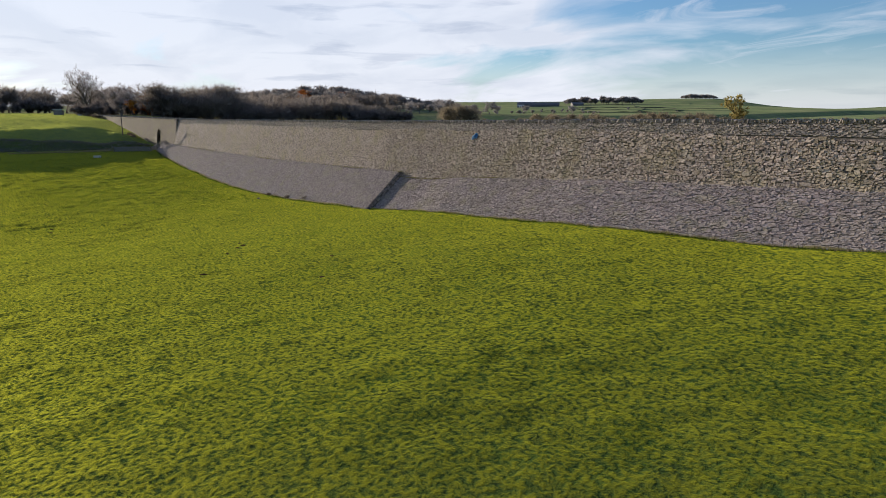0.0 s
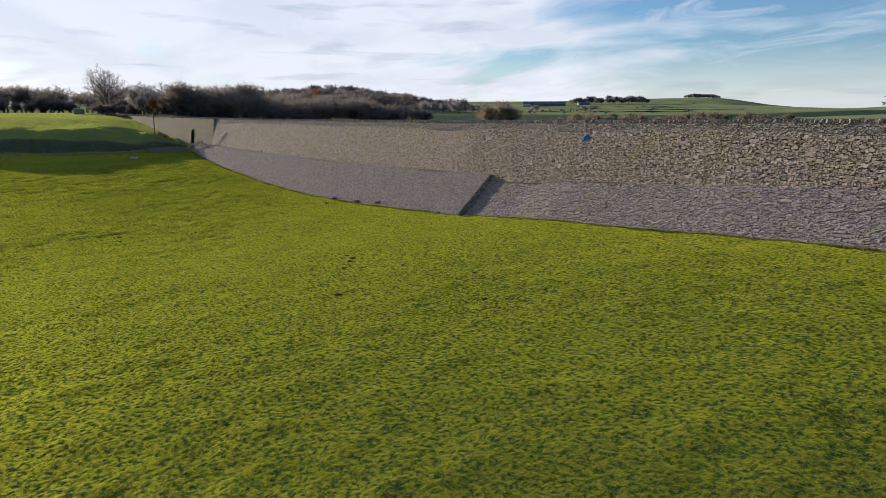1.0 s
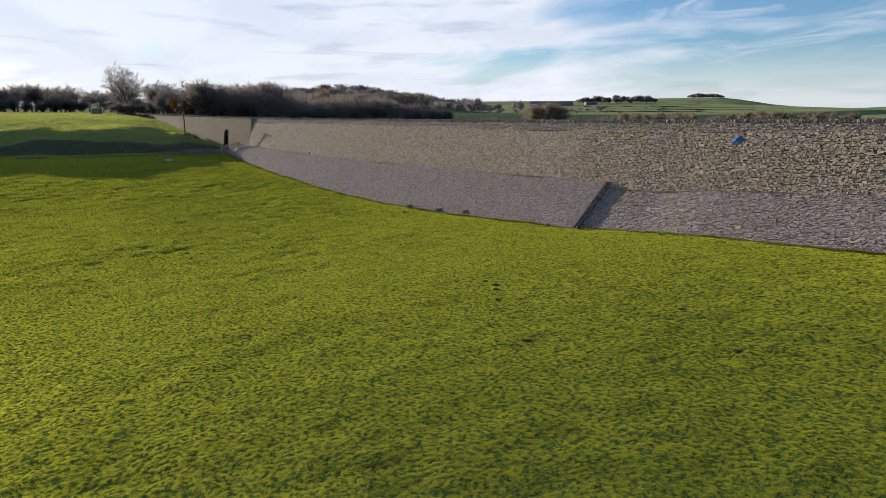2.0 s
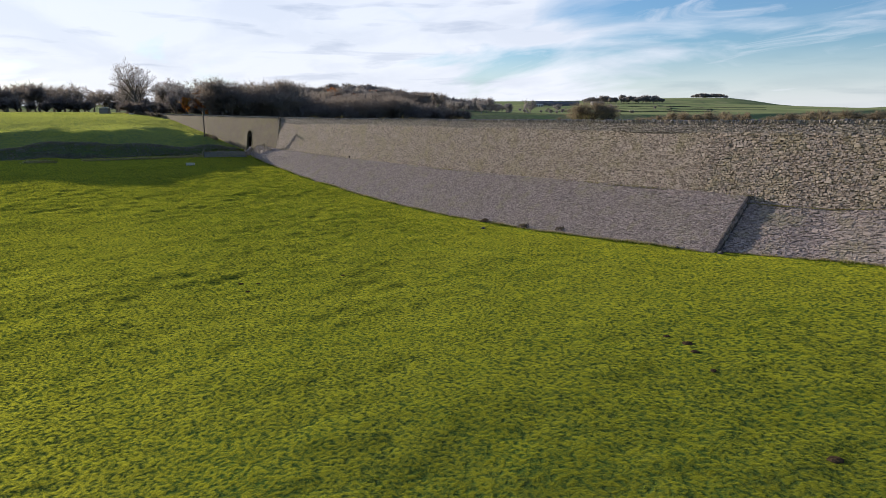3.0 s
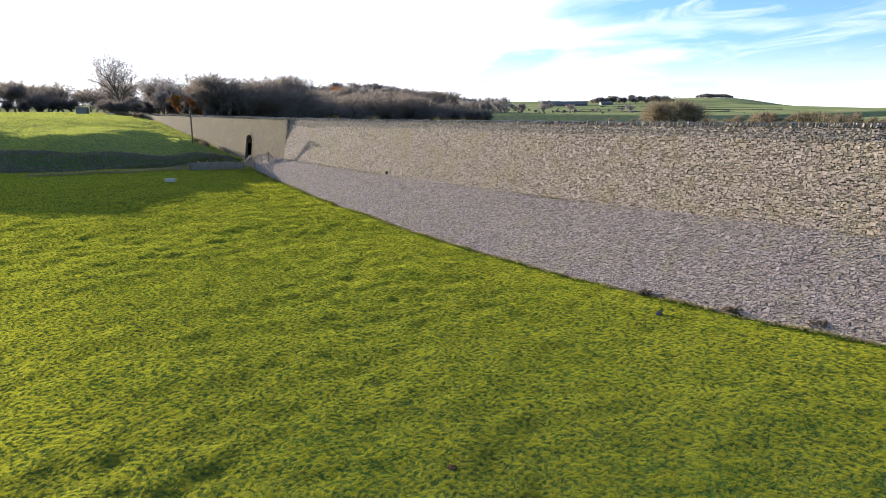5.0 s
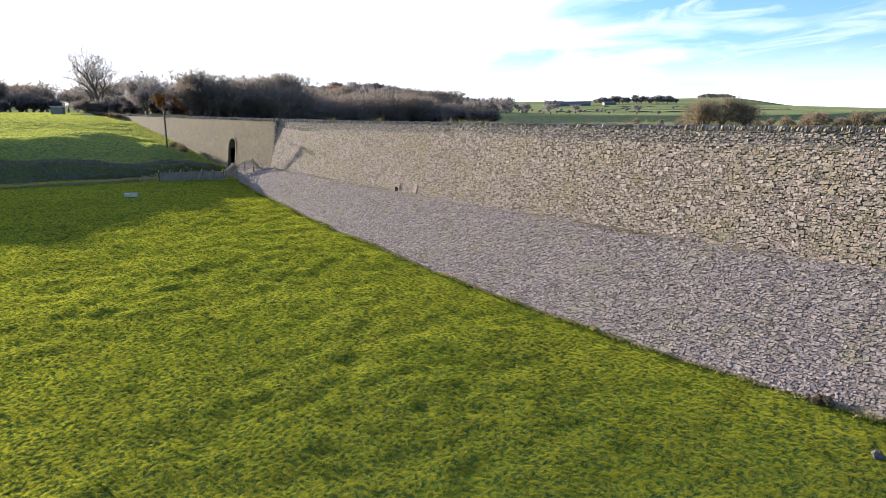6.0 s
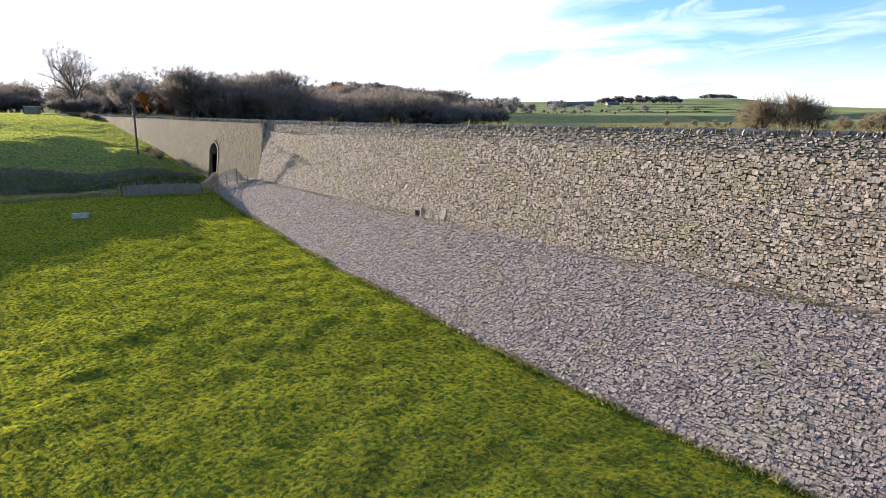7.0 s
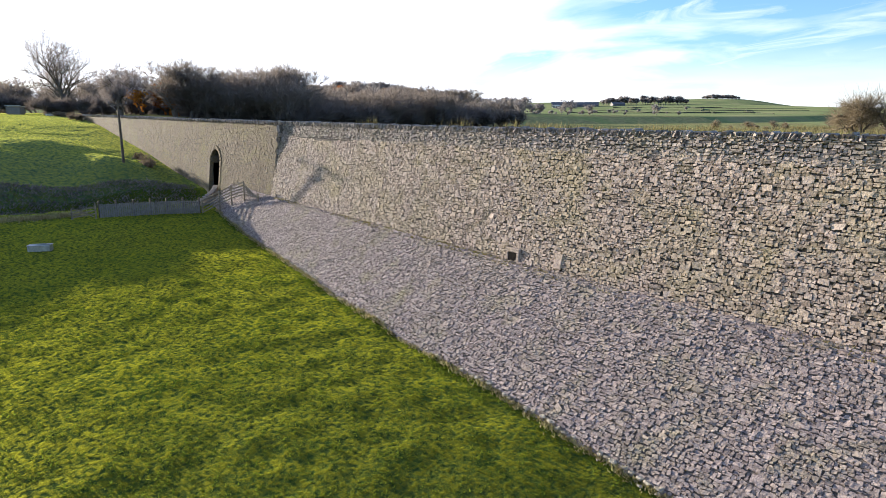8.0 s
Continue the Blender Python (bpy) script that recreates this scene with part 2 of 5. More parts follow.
PITCH = material("pitching_stone", [(0.25, (0.185, 0.149, 0.146)), (0.45, (0.275, 0.226, 0.220)), (0.62, (0.345, 0.286, 0.272)), (0.82, (0.395, 0.333, 0.312))], 9.0, bump=1.0, bump_scale=13.0, relief=0.05, fleck=0.65, fleck_scale=0.6, fleck_colour=(0.30, 0.27, 0.16), island=0.42, patch=0.25, patch_scale=0.35, patch_colour=(0.28, 0.25, 0.17), stain=0.80, stain_scale=2.8, spec=0.15)
PITCH_PIECE = material("pitching_block", [(0.25, (0.185, 0.149, 0.146)), (0.45, (0.275, 0.226, 0.220)), (0.62, (0.345, 0.286, 0.272)), (0.82, (0.395, 0.333, 0.312))], 9.0, bump=1.0, bump_scale=13.0, relief=0.05, fleck=0.65, fleck_scale=0.6, fleck_colour=(0.30, 0.27, 0.16), island=0.42, obj_random=True, patch=0.25, patch_scale=0.35, patch_colour=(0.28, 0.25, 0.17), stain=0.80, stain_scale=2.8, spec=0.15)
PARAPET = material("parapet_stone", [(0.2, (0.145, 0.124, 0.114)), (0.5, (0.29, 0.248, 0.224)), (0.8, (0.43, 0.372, 0.335))], 7.0, bump=0.7, bump_scale=16.0, island=0.45, patch=0.3, patch_scale=0.8, patch_colour=(0.24, 0.22, 0.13))
JOINT = material("joint_earth", [(0.3, (0.09, 0.077, 0.069)), (0.7, (0.19, 0.164, 0.145))], 8.0, rough=0.95, bump=0.6, bump_scale=20.0)
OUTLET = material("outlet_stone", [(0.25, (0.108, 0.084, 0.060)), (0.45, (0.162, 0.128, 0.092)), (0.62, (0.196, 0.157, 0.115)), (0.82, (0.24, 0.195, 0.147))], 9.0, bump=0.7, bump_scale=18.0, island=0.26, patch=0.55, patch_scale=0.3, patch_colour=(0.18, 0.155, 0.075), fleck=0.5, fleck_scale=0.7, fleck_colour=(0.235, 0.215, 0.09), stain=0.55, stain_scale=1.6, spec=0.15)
SOIL = material("soil", [(0.3, (0.035, 0.025, 0.016)), (0.7, (0.08, 0.056, 0.035))], 9.0, bump=0.8, bump_scale=30.0, matt=True)
BARK = material("bark", [(0.3, (0.06, 0.05, 0.042)), (0.7, (0.15, 0.125, 0.10))], 5.0, rough=0.9, bump=0.5, bump_scale=12.0)
TWIG = material("bare_twig", [(0.3, (0.225, 0.20, 0.195)), (0.7, (0.32, 0.288, 0.28))], 0.3, rough=0.85, bump=0, island=0.3, translucent=0.55, matt=True)
# far trees: distance haze is mixed into the twig colour itself
HAZY = material("hazed_twig", [(0.3, (0.21, 0.195, 0.195)), (0.7, (0.32, 0.295, 0.28))], 0.03, rough=0.85, bump=0, island=0.3, translucent=0.6, matt=True)
WOOD = material("massed_twig", [(0.3, (0.17, 0.146, 0.130)), (0.7, (0.26, 0.226, 0.202))], 0.1, rough=0.85, bump=0, island=0.3, translucent=0.6, matt=True)
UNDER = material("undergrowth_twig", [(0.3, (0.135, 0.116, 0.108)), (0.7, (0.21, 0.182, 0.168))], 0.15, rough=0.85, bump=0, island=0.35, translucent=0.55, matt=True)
SCRUB = material("brown_scrub", [(0.3, (0.13, 0.105, 0.08)), (0.7, (0.23, 0.19, 0.14))], 0.4, rough=0.85, bump=0, island=0.35, translucent=0.45, matt=True)
WILLOW = material("willow_twig", [(0.3, (0.19, 0.155, 0.11)), (0.7, (0.29, 0.24, 0.165))], 0.4, rough=0.85, bump=0, island=0.35, translucent=0.6, matt=True)
RUSH = material("brown_rush", [(0.3, (0.15, 0.125, 0.06)), (0.6, (0.25, 0.22, 0.11)), (0.8, (0.27, 0.27, 0.11))], 0.2, rough=0.75, bump=0, island=0.5, translucent=0.4, matt=True)
RUSSET = material("russet_leaf", [(0.3, (0.22, 0.07, 0.025)), (0.7, (0.42, 0.16, 0.04))], 0.5, rough=0.7, bump=0, island=0.5, translucent=0.35, matt=True)
YELLOW = material("yellow_leaf", [(0.3, (0.36, 0.28, 0.10)), (0.7, (0.52, 0.43, 0.18))], 0.8, rough=0.7, bump=0, island=0.5, translucent=0.35, matt=True)
ORANGE = material("orange_leaf", [(0.3, (0.42, 0.16, 0.03)), (0.7, (0.62, 0.30, 0.06))], 0.8, bump=0, island=0.5, translucent=0.4, matt=True)
# hill hedges, their dark tone lifted towards grey as air haze would
HAZED_HEDGE = material("hazed_hedge", [(0.3, (0.065, 0.078, 0.058)), (0.7, (0.125, 0.135, 0.105))], 0.5, rough=0.7, bump=0, island=0.5, translucent=0.4, matt=True)
TIMBER = material("weathered_timber", [(0.3, (0.13, 0.105, 0.08)), (0.7, (0.30, 0.25, 0.19))], 6.0, rough=0.85, bump=0.4, bump_scale=25.0)
DARK_TIMBER = material("tarred_pole_timber", [(0.3, (0.055, 0.045, 0.035)), (0.7, (0.13, 0.105, 0.085))], 4.0, rough=0.85, bump=0.4, bump_scale=25.0)
STEEL = material("galvanised_steel", [(0.3, (0.30, 0.31, 0.32)), (0.7, (0.48, 0.49, 0.50))], 5.0, rough=0.45, bump=0.1, metal=0.8)
SHEET = material("pale_sheeting", [(0.3, (0.62, 0.64, 0.66)), (0.7, (0.78, 0.79, 0.80))], 2.0, rough=0.5, bump=0.1)
SLATE = material("slate_roof", [(0.3, (0.07, 0.07, 0.08)), (0.7, (0.14, 0.14, 0.15))], 1.0, rough=0.6, bump=0.2)
PLASTER = material("pale_dressed_stone", [(0.3, (0.28, 0.255, 0.215)), (0.7, (0.44, 0.40, 0.335))], 7.0, rough=0.85, bump=0.6, bump_scale=15.0, spec=0.15)
WATER = material("galvanised_trough_water", [(0.4, (0.10, 0.12, 0.14)), (0.6, (0.14, 0.16, 0.18))], 1.0, rough=0.06, bump=0.02, bump_scale=3.0, spec=0.5)
BLUE = material("blue_plastic", [(0.35, (0.05, 0.22, 0.50)), (0.55, (0.12, 0.38, 0.68)), (0.75, (0.65, 0.74, 0.82))], 3.0, rough=0.4, bump=0.2)
# grass of the far hills, paled and greyed to carry the haze
HILL = material("hazed_hill_pasture", [(0.38, (0.080, 0.122, 0.066)), (0.5, (0.135, 0.182, 0.082)), (0.62, (0.21, 0.215, 0.115))], 0.013, bump=0, matt=True, patch=0.7, patch_scale=0.035, patch_colour=(0.125, 0.125, 0.085), sheen=0.08, sheen_colour=(0.45, 0.52, 0.26))
MARSH = material("rough_marsh_grass", [(0.35, (0.19, 0.175, 0.085)), (0.5, (0.27, 0.25, 0.115)), (0.65, (0.34, 0.325, 0.14))], 0.35, bump=0.6, bump_scale=2.0, relief=0.1, patch=0.7, patch_scale=0.05, patch_colour=(0.20, 0.26, 0.09), matt=True)
DARKNESS = material("tunnel_stone", [(0.3, (0.06, 0.055, 0.05)), (0.7, (0.14, 0.125, 0.11))], 4.0, rough=0.9, bump=0.5)


# ---- building helpers ----
def mesh_from(name, verts, faces, mat, smooth=False):
    me = bpy.data.meshes.new(name)
    me.from_pydata(verts, [], faces)
    me.materials.append(mat)
    me.polygons.foreach_set("use_smooth", [smooth] * len(me.polygons))
    me.update()
    return me


def fast_mesh(name, verts, quads, tris, mat, smooth=False):
    """A mesh from arrays of corners, four-sided and three-sided faces."""
    me = bpy.data.meshes.new(name)
    nq, nt_ = len(quads), len(tris)
    me.vertices.add(len(verts))
    me.vertices.foreach_set("co", np.asarray(verts, np.float32).ravel())
    loops = np.concatenate([np.asarray(quads, np.int32).ravel(), np.asarray(tris, np.int32).ravel()])
    me.loops.add(len(loops))
    me.loops.foreach_set("vertex_index", loops)
    me.polygons.add(nq + nt_)
    starts = np.concatenate([np.arange(nq) * 4, nq * 4 + np.arange(nt_) * 3]).astype(np.int32)
    me.polygons.foreach_set("loop_start", starts)
    me.polygons.foreach_set("use_smooth", np.full(nq + nt_, smooth))
    me.materials.append(mat)
    me.update(calc_edges=True)
    return me


def part(name, bm, mat, parent=None, label="", smooth=False):
    """Links a bmesh as one mesh object under a thing or a part."""
    me = bpy.data.meshes.new(name)
    bm.to_mesh(me)
    bm.free()
    me.materials.append(mat)
    me.polygons.foreach_set("use_smooth", [smooth] * len(me.polygons))
    ob = new(name, me)
    ob.parent = parent
    return tagged(ob, label)


def empty(name, m=None):
    ob = new(name)
    ob.empty_display_size = 0.3
    if m is not None:
        ob.matrix_basis = m
    return ob


def add_box(bm, size, centre=(0, 0, 0), turn=None, bevel=0.0):
    made = bmesh.ops.create_cube(bm, size=1.0)
    m = Matrix.Translation(centre) @ (turn or Matrix()) @ Matrix.Diagonal((*size, 1))
    bmesh.ops.transform(bm, matrix=m, verts=made["verts"])
    if bevel:
        edges = list({e for v in made["verts"] for e in v.link_edges})
        bmesh.ops.bevel(bm, geom=edges, offset=bevel, segments=1, affect="EDGES")
    return bm


def add_bar(bm, a, b, r0, r1=None, sides=6):
    """A tapered round bar from a to b."""
    a, b = Vector(a), Vector(b)
    r1 = r0 if r1 is None else r1
    axis = (b - a).normalized()
    side = axis.orthogonal().normalized()
    up = axis.cross(side)
    rings = []
    for p, r in ((a, r0), (b, r1)):
        rings.append([bm.verts.new(p + (side * math.cos(2 * math.pi * k / sides) + up * math.sin(2 * math.pi * k / sides)) * r) for k in range(sides)])
    for k in range(sides):
        j = (k + 1) % sides
        bm.faces.new((rings[0][k], rings[0][j], rings[1][j], rings[1][k]))
    bm.faces.new(rings[0][::-1])
    bm.faces.new(rings[1])
    return bm


def add_plank(bm, a, b, w, h):
    """A square-cut rail from a to b, w wide and h high."""
    a, b = Vector(a), Vector(b)
    axis = (b - a).normalized()
    side = axis.cross(Vector((0, 0, 1))).normalized() * (w / 2)
    up = side.cross(axis).normalized() * (h / 2)
    vs = [bm.verts.new(p + s * side + u * up) for p in (a, b) for s, u in ((-1, -1), (1, -1), (1, 1), (-1, 1))]
    for f in ((0, 1, 2, 3), (7, 6, 5, 4), (0, 4, 5, 1), (1, 5, 6, 2), (2, 6, 7, 3), (3, 7, 4, 0)):
        bm.faces.new([vs[i] for i in f])
    return bm


rng = np.random.default_rng(7)
LATTICE = rng.random((256, 256))


def fnoise(x, y, scale, seed=0):
    """Smooth noise from 0 to 1 on arrays of places."""
    x, y = np.asarray(x, float) * scale + 17.3 * seed + 1000, np.asarray(y, float) * scale - 9.1 * seed + 1000
    ix, iy = np.floor(x).astype(int), np.floor(y).astype(int)
    fx, fy = x - ix, y - iy
    fx, fy = fx * fx * (3 - 2 * fx), fy * fy * (3 - 2 * fy)
    a, b = LATTICE[ix % 256, iy % 256], LATTICE[(ix + 1) % 256, iy % 256]
    c, d = LATTICE[ix % 256, (iy + 1) % 256], LATTICE[(ix + 1) % 256, (iy + 1) % 256]
    return (a * (1 - fx) + b * fx) * (1 - fy) + (c * (1 - fx) + d * fx) * fy


# ---- the lie of the land ----
TOE_X = (-400, -200, -131.7, -127.2, -120.2, -110.8, -104.7, -97.5, -92.2, -84.3, -76, -65, -50, -42, -36, -30, -23, -17.5, -13, -8, -2, 2.3, 6.4, 10, 16, 24.5, 34, 48, 62, 77, 100, 150, 250, 600)
TOE_Z = (9, 5, 3.1, 2.75, 2.4, 2.05, 1.6, 1.24, 0.9, 0.38, 0.0, -0.3, -0.3, -0.12, 0.08, 0.42, 0.75, 1.08, 1.34, 1.7, 2.12, 2.5, 2.9, 3.2, 3.75, 4.7, 6.0, 7.5, 9.1, 10.1, 10.8, 11.5, 12.2, 13)
FLD_X = (-400, -200, -150, -127, -120, -116, -111, -100, -92, -80, -65, -50, -40, -25, -10, 0, 8, 15, 20, 27, 34, 40, 48, 62, 77, 100, 150, 250, 600)
FLD_Z = (8, 4, 2.3, 1.2, 0.9, 0.5, 0.1, -0.2, -0.6, -1.5, -1.8, -1.4, -1.1, -0.2, 0.9, 1.8, 2.6, 3.2, 4.1, 5.2, 6.4, 7.3, 8.3, 9.4, 10.1, 10.7, 11.4, 12.2, 13)
CREST_X = (-300, -115, -78, -50, -38, -20, 0, 22, 50, 76, 200)
CREST_Z = (10.4, 9.85, 9.60, 9.60, 9.61, 9.65, 9.84, 10.08, 10.42, 10.7, 11)
LEDGE_X = (-200, -130, -108, -87, -55, -28, -5, 0, 12)
LEDGE_Z = (8.2, 6.05, 4.8, 4.1, 3.8, 3.9, 4.3, 4.4, 4.6)


def smooth01(v):
    v = np.clip(v, 0, 1)
    return v * v * (3 - 2 * v)


def crest_z(x):
    return np.interp(x, CREST_X, CREST_Z)


def ledge_z(x):
    return np.interp(x, LEDGE_X, LEDGE_Z)


RIDGE_AZ = (-180, -120, -100, -85, -77, -75, -73.5, -71, -68, -65.5, -63.5, -60, -56, -50, -44, -38, -25, 0, 180)
RIDGE_Z = (25, 25, 30, 32, 30, 36, 29, 27, 33, 50, 67, 70, 64, 54, 47, 40, 30, 25, 25)


def far_hills(x, y):
    """Rolling country beyond the dam: a long ridge, a farm's hill before it and a wooded rise behind the near wood."""
    px, py = x + 95.0, y - 35.0
    r = np.hypot(px, py) + 1e-6
    az = np.degrees(np.arctan2(py, px))
    hill = np.interp(az, RIDGE_AZ, RIDGE_Z) * np.exp(-((r - 2750) / 620) ** 2)
    hill += 20 * np.exp(-(((x - 650) / 480) ** 2 + ((y + 1050) / 360) ** 2))
    hill += 30 * np.exp(-(((x - 1900) / 900) ** 2 + ((y + 1000) / 900) ** 2))
    hill = hill * smooth01((r - 350) / 500)
    return hill + 15 * np.exp(-(((x - 385) / 85) ** 2 + ((y + 238) / 82) ** 2))


BROW_X = 27.0
BROW_Y = (2, 6, 12, 16, 24, 30, 36, 40, 46, 70)
BROW_Z = (0, 3.8, 6.6, 7.6, 7.9, 7.85, 7.7, 7.1, 6.3, 5.6)


def land(x, y):
    """Height of the ground without its small bumps."""
    zt = np.interp(x, TOE_X, TOE_Z)
    zf = sum(np.interp(x + d, FLD_X, FLD_Z) for d in (-6, -3, 0, 3, 6)) / 5
    w = np.where(x > 12, smooth01((y - 1.5) / 17.0), smooth01((y - 5.0) / 26.0))
    z = zt * (1 - w) + zf * w - 0.035 * np.clip(y - 30, 0, 14) * smooth01((10 - x) / 30) + 0.02 * np.clip(y - 60, 0, 200)
    # a grassy knoll beside the outlet
    z = z + 1.7 * np.exp(-((x - 33) / 8.5) ** 2) * np.exp(-((y - 12.5) / 7.5) ** 2) * smooth01((y - 2) / 7)
    z = z + 1.5 * np.exp(-((x - 23) / 5.5) ** 2) * np.exp(-((y - 7.0) / 3.6) ** 2) * smooth01((y - 1.5) / 2.5)
    # the brow of the rising field, whose long shade fills the hollow
    brow = np.interp(y, BROW_Y, BROW_Z) + 0.16 * np.sin(0.42 * y + 0.5) + 0.10 * np.sin(0.9 * y + 0.12 * x)
    front = BROW_X - x
    rise = brow - 0.17 * (front + np.sqrt(front * front + 6.0)) + 0.22 * np.sin(0.35 * x + 0.25 * y) * smooth01((y - 20) / 10)
    z = np.where((x > 8) & (x < 75), np.logaddexp(z * 3.0, rise * 3.0) / 3.0, z)
    # the outlet channel that leaves the tunnel
    z = z - 0.9 * np.exp(-((x - 12.7 - 0.10 * (y - 2)) / 2.1) ** 4) * smooth01((y - 1.0) / 1.2) * smooth01((90 - y) / 30)
    z = z + 0.25 * smooth01((x - 14.6 - 0.1 * (y - 2)) / 1.6) * smooth01((27 - x) / 10) * smooth01((y - 2.5) / 4)
    top = crest_z(x) - 0.55 + 0.10 * np.sin(x * 0.21) + np.clip(-y - 12, 0, 60) * -0.02 - 1.7 * smooth01((-y - 4) / 9) * smooth01((x - 5) / 30)
    back = smooth01((0.2 - y) / 0.8)
    near = np.where(x < 190, z * (1 - back) + top * back, z)
    blend = smooth01((x - 70 - 90 * smooth01((-y - 18) / 14)) / 12)
    z = near * (1 - blend) + z * blend
    return z + far_hills(x, y)


def turf(x, y):
    """Height of the ground with its tussocks and the trodden drift along the slope."""
    field = smooth01((y - 1.2) / 1.5) * smooth01((90 - x) / 30)
    bump = 0.16 * (fnoise(x, y, 0.13, 1) - 0.5) + 0.055 * (fnoise(x + 0.4 * y, y, 0.42, 2) - 0.5)
    bump += 0.07 * (fnoise(x + 0.2 * y, y * 0.8, 0.85, 3) - 0.5) + 0.085 * (fnoise(x, y, 1.45, 4) - 0.5)
    return land(x, y) + bump * field * (0.55 + 0.9 * fnoise(x, y, 0.09, 5))


def ground_z(x, y):
    return float(turf(np.array([x]), np.array([y]))[0])


# ---- ground: one sheet to the horizon ----
def spread(start, stop, first, growth):
    """Lines from start towards stop, each step larger than the last."""
    out, step, v = [], first, start
    sign = 1 if stop > start else -1
    while (stop - v) * sign > 0:
        v += sign * step
        out.append(v)
        step = min(step * growth, 60.0 if abs(v) < 1600 else 160.0)
    return out


def build_ground():
    xs = np.array(spread(-150, -4500, 0.5, 1.2)[::-1] + list(np.arange(-150, 16, 0.38)) + list(np.arange(16, 84, 0.6)) + spread(84, 4500, 0.7, 1.14))
    ys = np.array(spread(-1.0, -4800, 0.3, 1.12)[::-1] + list(np.arange(-1.0, 2.4, 0.2)) + list(np.arange(2.4, 54, 0.3)) + spread(54, 3000, 0.4, 1.15))
    gx, gy = np.meshgrid(xs, ys, indexing="ij")
    z = turf(gx, gy)
    nx, ny = len(xs), len(ys)
    idx = np.arange(nx * ny).reshape(nx, ny)
    quads = np.stack([idx[:-1, :-1], idx[1:, :-1], idx[1:, 1:], idx[:-1, 1:]], -1).reshape(-1, 4)
    me = fast_mesh("ground", np.stack([gx, gy, z], -1).reshape(-1, 3), quads, np.zeros((0, 3), int), GRASS, smooth=True)
    # the pastures far off take a paler colour that has the distance haze in it
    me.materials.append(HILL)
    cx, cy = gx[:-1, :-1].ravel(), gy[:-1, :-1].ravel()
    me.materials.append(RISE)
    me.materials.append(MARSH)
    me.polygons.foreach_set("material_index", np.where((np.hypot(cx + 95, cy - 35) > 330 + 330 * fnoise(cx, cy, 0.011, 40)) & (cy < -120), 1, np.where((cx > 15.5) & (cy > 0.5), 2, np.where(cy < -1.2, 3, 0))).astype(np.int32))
    return tagged(new("ground", me), "sloping green grazed pasture running up to the dam", "ground", kind="structure")


ground = build_ground()


def grass_tufts(name, px, py, height, width, blades, mat, lean=0.5, pz=None, scatter=0.05):
    """Many small tufts in one mesh; each blade is a leaning, tapering leaf."""
    n = len(px)
    pz = turf(px, py) if pz is None else pz
    k = n * blades
    bx, by = np.repeat(px, blades) + rng.normal(0, scatter, k), np.repeat(py, blades) + rng.normal(0, scatter, k)
    bz = np.repeat(pz, blades) - 0.03
    a = rng.random(k) * 2 * np.pi
    h = np.repeat(height, blades) * rng.uniform(0.55, 1.15, k)
    w = np.repeat(width, blades) * rng.uniform(0.6, 1.3, k) / 2
    la = rng.random(k) * 2 * np.pi
    l = h * lean * rng.uniform(0.3, 1.4, k)
    sx, sy = np.cos(a) * w, np.sin(a) * w
    v = np.empty((k, 3, 3))
    v[:, 0] = np.stack([bx - sx, by - sy, bz], 1)
    v[:, 1] = np.stack([bx + sx, by + sy, bz], 1)
    v[:, 2] = np.stack([bx + np.cos(la) * l, by + np.sin(la) * l, bz + h], 1)
    return fast_mesh(name, v.reshape(-1, 3), np.zeros((0, 4), int), np.arange(k * 3).reshape(-1, 3), mat)


